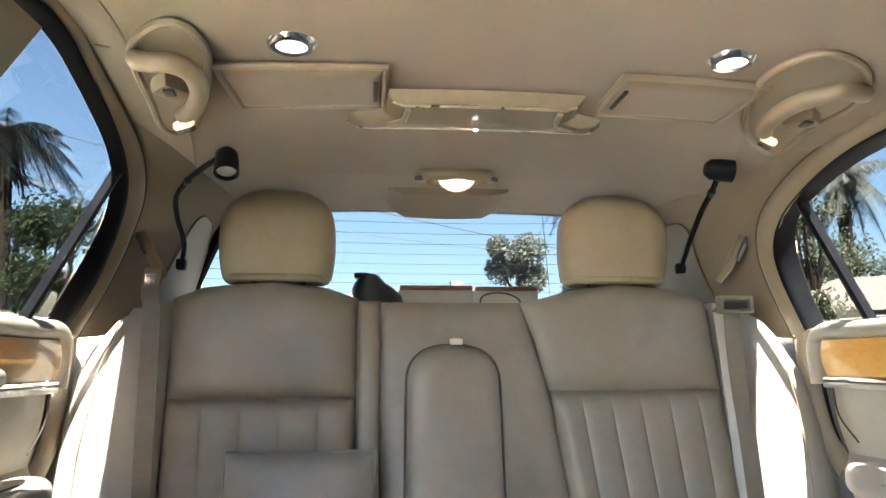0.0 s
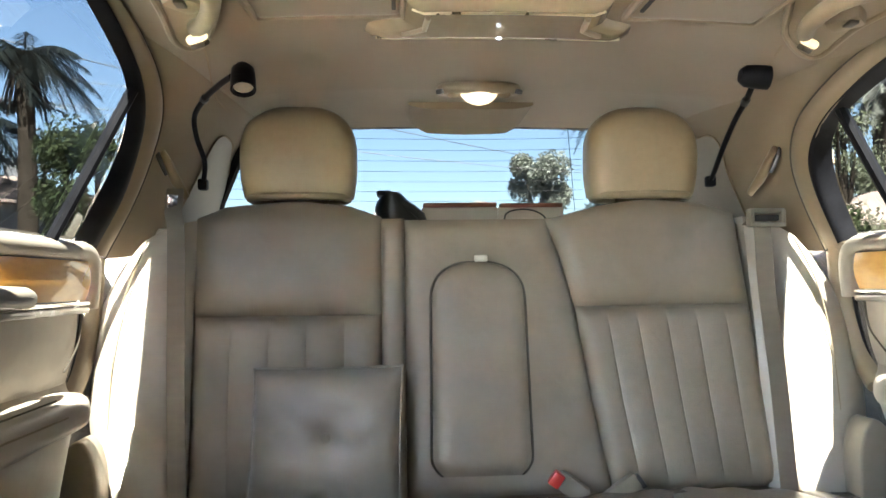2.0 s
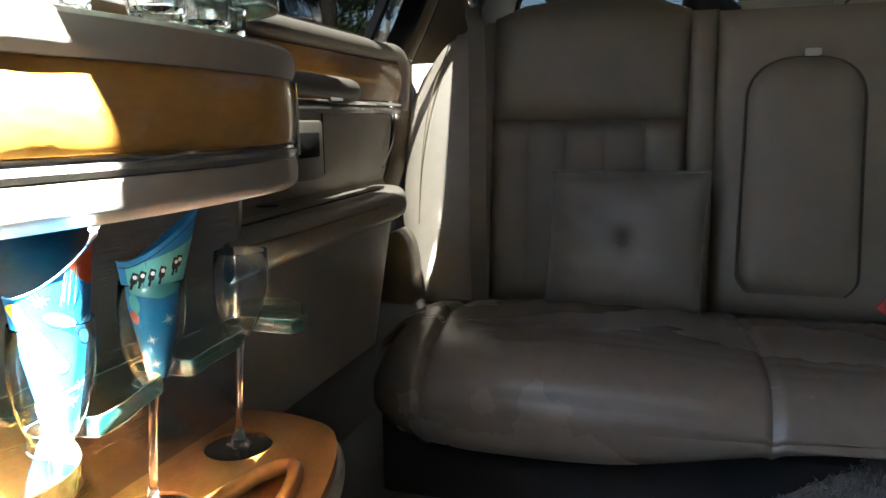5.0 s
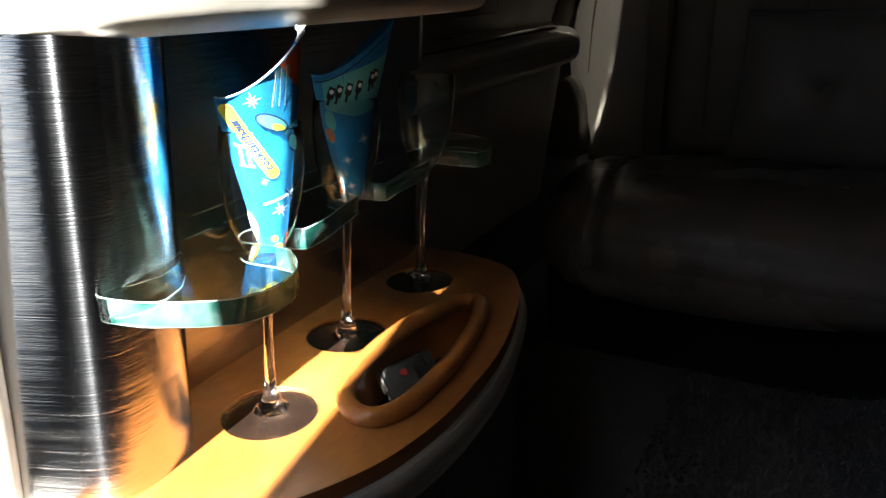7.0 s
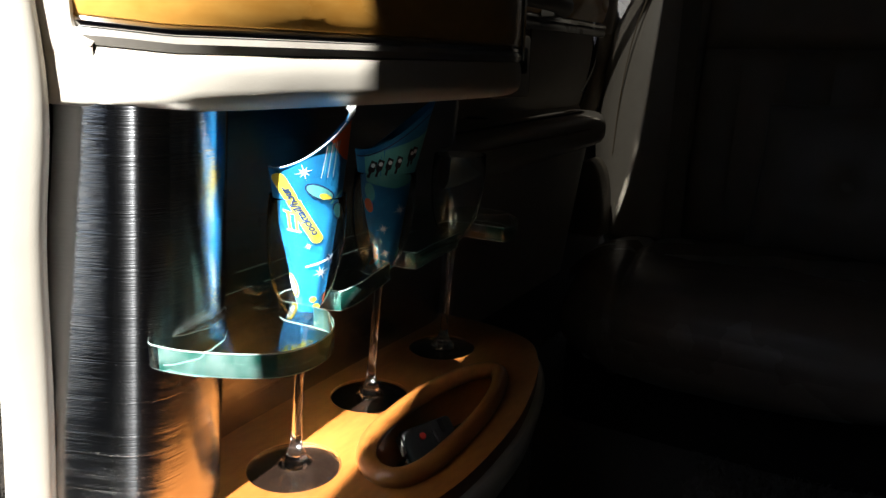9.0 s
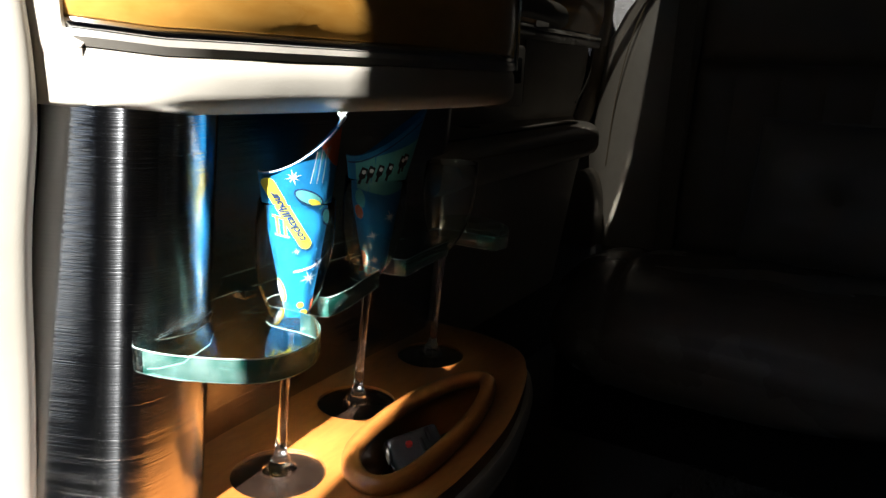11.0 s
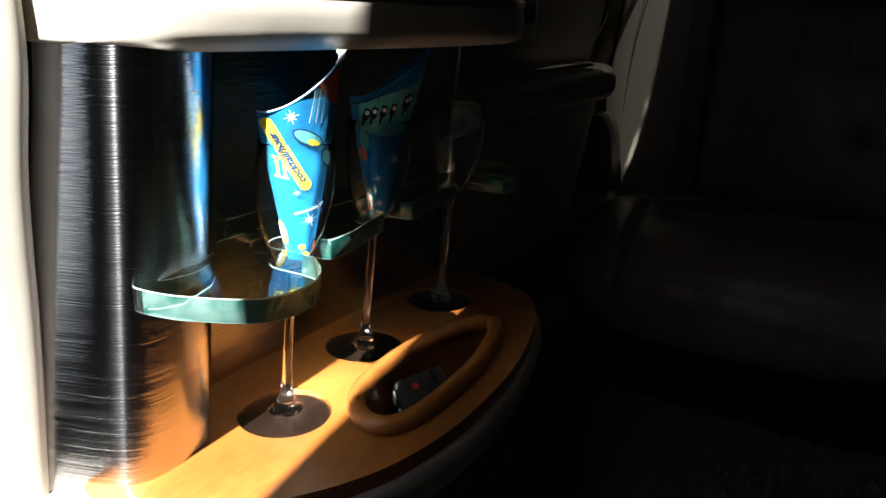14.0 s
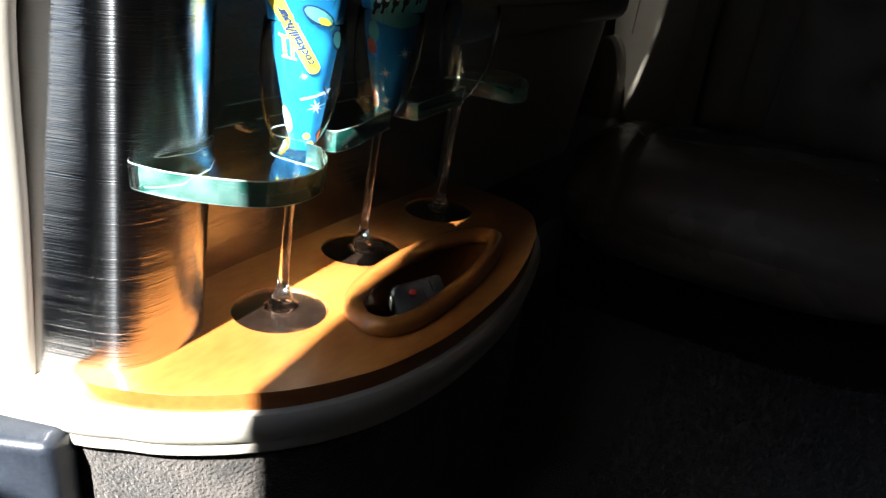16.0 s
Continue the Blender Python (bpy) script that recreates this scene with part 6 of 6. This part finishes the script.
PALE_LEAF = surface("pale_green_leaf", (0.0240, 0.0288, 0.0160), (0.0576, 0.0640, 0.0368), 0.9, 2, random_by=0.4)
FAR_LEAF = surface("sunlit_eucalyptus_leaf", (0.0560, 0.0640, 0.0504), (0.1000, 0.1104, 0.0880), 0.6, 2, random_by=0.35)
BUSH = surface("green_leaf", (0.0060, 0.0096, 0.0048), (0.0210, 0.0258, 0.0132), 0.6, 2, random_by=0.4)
for leafy, share in ((LEAF, 0.35), (PALE_LEAF, 0.4), (FAR_LEAF, 0.5), (BUSH, 0.3)):
    n_, l_ = leafy.node_tree.nodes, leafy.node_tree.links
    through_ = n_.new("ShaderNodeBsdfTranslucent")
    base_ = n_["Principled BSDF"].inputs["Base Color"]
    if base_.links:
        l_.new(base_.links[0].from_socket, through_.inputs["Color"])
    mix_ = n_.new("ShaderNodeMixShader")
    mix_.inputs[0].default_value = share
    l_.new(n_["Principled BSDF"].outputs[0], mix_.inputs[1])
    l_.new(through_.outputs[0], mix_.inputs[2])
    l_.new(mix_.outputs[0], n_["Material Output"].inputs["Surface"])
for leafy in (PALM, LEAF, BUSH, BARK):
    leafy.node_tree.nodes["Principled BSDF"].inputs["Specular IOR Level"].default_value = 0.0
STUCCO = surface("pale_stucco", (0.0880, 0.0800, 0.0720), (0.1280, 0.1184, 0.1056), 0.9, 2, 0.3, 60)
STUCCO_GREY = surface("grey_stucco", (0.0360, 0.0376, 0.0424), (0.0640, 0.0672, 0.0736), 0.9, 2, 0.3, 60)
SHINGLE = surface("weathered_shingle_roof", (0.0560, 0.0400, 0.0336), (0.0960, 0.0720, 0.0600), 0.9, 3, 0.5, 25)
DARK_PANE = surface("dark_house_glass", (0.03, 0.035, 0.04), (0.07, 0.08, 0.09), 0.15, 3)
WIRE = surface("black_cable", (0.01, 0.01, 0.01), (0.02, 0.02, 0.02), 0.6, 5)

bm = bmesh.new()
bmesh.ops.create_grid(bm, x_segments=8, y_segments=8, size=400)
bmesh.ops.translate(bm, verts=bm.verts[:], vec=(0, 0, GROUND))
single("ground", bm, ASPHALT, "pale gravelly asphalt ground", "ground", "structure", smooth=False)


def palm(name, x, y, height, crown, fronds, seed, label, droop=1.0, trunk_r=0.22, leaf=PALM):
    r = random.Random(seed)
    t = thing(name, (x, y, GROUND), label, "palm tree", "palm trees")
    lean = r.uniform(-0.3, 0.3)
    pts = [(x + lean * (k / 8) ** 2, y, GROUND + height * k / 8) for k in range(9)]
    part("trunk", tube(pts, [trunk_r * (1.25 - 0.5 * k / 8) for k in range(9)], 12), BARK, t)
    top = Vector(pts[-1])
    bm = bmesh.new()
    for f in range(fronds):
        a = 2 * math.pi * (f / fronds) * 2.4 + r.uniform(-0.3, 0.3)
        up = r.uniform(-0.55, 1.1)
        length = crown * r.uniform(0.8, 1.1)
        d = Vector((math.cos(a), math.sin(a), 0))
        spine = []
        for k in range(9):
            s = k / 8
            spine.append(top + d * length * s * (0.85 + 0.15 * math.cos(up)) + Vector((0, 0, length * (up * 0.62 * s - droop * (0.45 + 0.25 * (1 - up)) * s ** 2.1))))
        side = Vector((-d.y, d.x, 0))
        for k in range(8):
            for sgn in (-1, 1):
                for q in (0.1, 0.3, 0.5, 0.7, 0.9):
                    p = spine[k].lerp(spine[k + 1], q)
                    w = crown * 0.26 * math.sin(math.pi * min(1, 0.12 + 0.85 * (k + q) / 8)) * r.uniform(0.75, 1.1)
                    fwd = (spine[k + 1] - spine[k]).normalized()
                    tip = p + side * sgn * w * 0.75 + fwd * w * 0.5 + Vector((0, 0, -w * r.uniform(0.45, 0.95) * droop))
                    b = fwd * crown * 0.0075
                    mid = p.lerp(tip, 0.5) + Vector((0, 0, w * 0.10))
                    v = [bm.verts.new(c) for c in (p - b, p + b, mid + b, mid - b, tip)]
                    bm.faces.new(v[:4])
                    bm.faces.new((v[3], v[2], v[4]))
            v = [bm.verts.new(c) for c in (spine[k] - side * crown * 0.012, spine[k] + side * crown * 0.012, spine[k + 1] + side * crown * 0.009, spine[k + 1] - side * crown * 0.009)]
            bm.faces.new(v)
    part("crown", bm, leaf, t, recalc=False, smooth=False)
    # hanging dead fronds under the crown
    bm = bmesh.new()
    for k in range(60):
        a, rr, z0 = r.uniform(0, 6.28), r.uniform(1.1, 2.0) * trunk_r, r.uniform(-0.06, 0.02) * height
        p = top + Vector((math.cos(a) * rr * 0.7, math.sin(a) * rr * 0.7, z0))
        e = p + Vector((math.cos(a) * rr * 0.8, math.sin(a) * rr * 0.8, -r.uniform(0.10, 0.22) * height))
        s = Vector((-math.sin(a), math.cos(a), 0)) * 0.05
        v = [bm.verts.new(c) for c in (p - s, p + s, e + s * 0.5, e - s * 0.5)]
        bm.faces.new(v)
    part("dead_fronds", bm, BARK, t, "hanging dry fronds", recalc=False, smooth=False)
    return t


def tree(name, x, y, height, crown, seed, material, label, leaves=2600, leaf=0.22, low=0.35, category="tree"):
    r = random.Random(seed)
    t = thing(name, (x, y, GROUND), label, category, "garden trees")
    base = Vector((x, y, GROUND))
    bm = [tube([base, base + Vector((0.1, 0, height * 0.3)), base + Vector((0.25, 0.1, height * 0.6)), base + Vector((0.2, 0.1, height * 0.85))], [height * 0.028, height * 0.022, height * 0.014, height * 0.006], 8)]
    lumps = []
    for k in range(11):
        a = r.uniform(0, 6.28)
        c = base + Vector((math.cos(a) * crown * r.uniform(0.1, 0.62), math.sin(a) * crown * r.uniform(0.1, 0.62), height * r.uniform(low + 0.08, 0.93)))
        lumps.append((c, crown * r.uniform(0.22, 0.46)))
        bm.append(tube([base + Vector((0.15, 0.05, height * r.uniform(0.25, 0.5))), base.lerp(c, 0.6) + Vector((0, 0, height * 0.1)), c], [height * 0.012, height * 0.008, height * 0.003], 6))
    part("trunk", joined(*bm), BARK, t)
    bm = bmesh.new()
    for k in range(leaves):
        c, rad = lumps[r.randrange(len(lumps))]
        d = Vector((r.gauss(0, 1), r.gauss(0, 1), r.gauss(0, 0.8))).normalized() * rad * r.random() ** 0.45
        p = c + d
        n = Vector((r.gauss(0, 1), r.gauss(0, 1), r.gauss(0, 1))).normalized()
        u = n.orthogonal().normalized() * leaf * r.uniform(0.6, 1.3)
        w = n.cross(u) * r.uniform(0.35, 0.6)
        bm.faces.new([bm.verts.new(q) for q in (p - u, p + w, p + u, p - w)])
    part("crown", bm, material, t, recalc=False, smooth=False)
    return t


palm("palm_tree", -8.9, 18.0, 6.7, 1.9, 30, 3, "tall palm tree with drooping fronds coloured as a silhouette beside the street")
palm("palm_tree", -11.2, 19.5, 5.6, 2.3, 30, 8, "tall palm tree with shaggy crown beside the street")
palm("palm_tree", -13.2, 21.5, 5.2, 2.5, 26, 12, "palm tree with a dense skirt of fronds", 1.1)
palm("palm_tree", 13.0, 42.0, 12.4, 3.1, 40, 5, "slender palm far behind the car", 1.0, 0.25)
palm("palm_tree", 23.8, 33.8, 10.4, 2.7, 44, 21, "palm tree with grey hanging fronds across the street", 1.2, 0.36, PALE_PALM)
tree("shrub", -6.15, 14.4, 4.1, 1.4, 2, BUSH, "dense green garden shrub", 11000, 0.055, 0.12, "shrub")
tree("garden_tree", -9.6, 21.0, 5.6, 1.6, 17, LEAF, "airy garden tree with fine twigs", 5000, 0.06, 0.2)
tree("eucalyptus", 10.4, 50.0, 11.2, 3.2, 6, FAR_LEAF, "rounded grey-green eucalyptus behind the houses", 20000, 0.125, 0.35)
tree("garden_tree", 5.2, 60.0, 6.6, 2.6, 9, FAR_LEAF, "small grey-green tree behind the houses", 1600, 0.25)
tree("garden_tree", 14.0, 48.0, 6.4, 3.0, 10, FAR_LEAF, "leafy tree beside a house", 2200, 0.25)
tree("garden_tree", 15.7, 24.7, 7.6, 1.9, 31, PALE_LEAF, "tall airy grey-green tree across the street", 2600, 0.085, 0.45)
tree("garden_tree", 18.7, 26.6, 6.3, 2.5, 33, PALE_LEAF, "leafy green garden tree across the street", 6500, 0.085, 0.3)
tree("shrub", 14.2, 21.8, 3.1, 1.8, 37, LEAF, "green shrub in front of a house", 5000, 0.07, 0.1, "shrub")
tree("shrub", 16.4, 21.2, 3.0, 1.9, 38, PALE_LEAF, "pale green shrub in front of a house", 5000, 0.07, 0.1, "shrub")
tree("garden_tree", -2.0, 55.0, 5.9, 2.2, 35, BUSH, "small garden tree far behind the car", 1400, 0.22)


def house(x, y, w, d, h, roof_h, turn, label, wall=STUCCO):
    hs = thing("house", (x, y, GROUND), label, "house", "houses")
    m = Matrix.Translation((x, y, GROUND)) @ pose(0, 0, 0, 0, 0, turn)

    def put(bm):
        bmesh.ops.transform(bm, verts=bm.verts[:], matrix=m)
        return bm
    part("wall", put(box((0, 0, h / 2), (w, d, h), 0.02)), wall, hs, smooth=False)
    bm = bmesh.new()
    o = 0.5
    a = [bm.verts.new(q) for q in ((-w / 2 - o, -d / 2 - o, h), (w / 2 + o, -d / 2 - o, h), (w / 2 + o, d / 2 + o, h), (-w / 2 - o, d / 2 + o, h), (-w / 2 + d * 0.35, 0, h + roof_h), (w / 2 - d * 0.35, 0, h + roof_h))]
    for f in ((0, 1, 5, 4), (1, 2, 5), (2, 3, 4, 5), (3, 0, 4), (3, 2, 1, 0)):
        bm.faces.new([a[k] for k in f])
    part("roof", put(bm), SHINGLE, hs, smooth=False)
    for k in range(3):
        cx = lerp(-w * 0.32, w * 0.32, k / 2)
        win = part("window", put(box((cx, -d / 2 - 0.03, h * 0.55), (1.3, 0.08, 1.2), 0.02)), PRINT_WHITE, hs, smooth=False)
        part("pane", put(box((cx, -d / 2 - 0.06, h * 0.55), (1.1, 0.06, 1.0), 0.01)), DARK_PANE, win, smooth=False)
    part("chimney", put(box((w * 0.2, 0.4, h + roof_h), (0.6, 0.6, 1.0), 0.02)), wall, hs, smooth=False)
    return hs


house(2.0, 36.0, 11, 8, 2.9, 1.7, 4, "low stucco house with a weathered shingle roof behind the car")
house(-11.0, 38.0, 12, 8, 2.8, 1.6, -3, "low pale house with a hipped roof behind the car")
house(14.0, 36.0, 9, 8, 2.7, 1.5, 2, "low pale house with a hipped roof beside a tree")
house(-13.0, 22.0, 8, 7, 3.2, 1.2, 30, "grey stucco house behind the palms", STUCCO_GREY)
house(19.0, 24.0, 10, 8, 2.6, 1.5, -40, "low grey house with a red-brown roof across the street", STUCCO_GREY)
single("garden_wall", box((-11.0, 17.5, GROUND + 0.9), (10, 0.3, 1.8), 0.03), STUCCO_GREY, "grey garden wall along the street", "garden wall", smooth=False)

pole = thing("utility_pole", (11.3, 38.0, GROUND), "wooden utility pole behind the houses", "utility pole")
part("mast", tube([(11.3, 38, GROUND), (11.3, 38, 7.0)], [0.13, 0.09], 10), BARK, pole)
part("cross_arm", box((11.3, 38, 6.3), (1.6, 0.1, 0.12), 0.02), BARK, pole)


def cable(a, b, sag):
    a, b = Vector(a), Vector(b)
    pts = [a.lerp(b, k / 14) - Vector((0, 0, sag * 4 * (k / 14) * (1 - k / 14))) for k in range(15)]
    single("overhead_cable", tube(pts, 0.018, 5), WIRE, "thin black overhead cable across the street", "cable", group="overhead cables")


cable((-26, 30, 10.5), (11.3, 38, 6.4), 0.8)
cable((-26, 33, 11.6), (30, 40, 9.0), 1.2)
cable((-22, 16, 9.6), (11.3, 38, 6.6), 0.5)
cable((-22, 15, 7.2), (-6, 25, 6.4), 0.5)
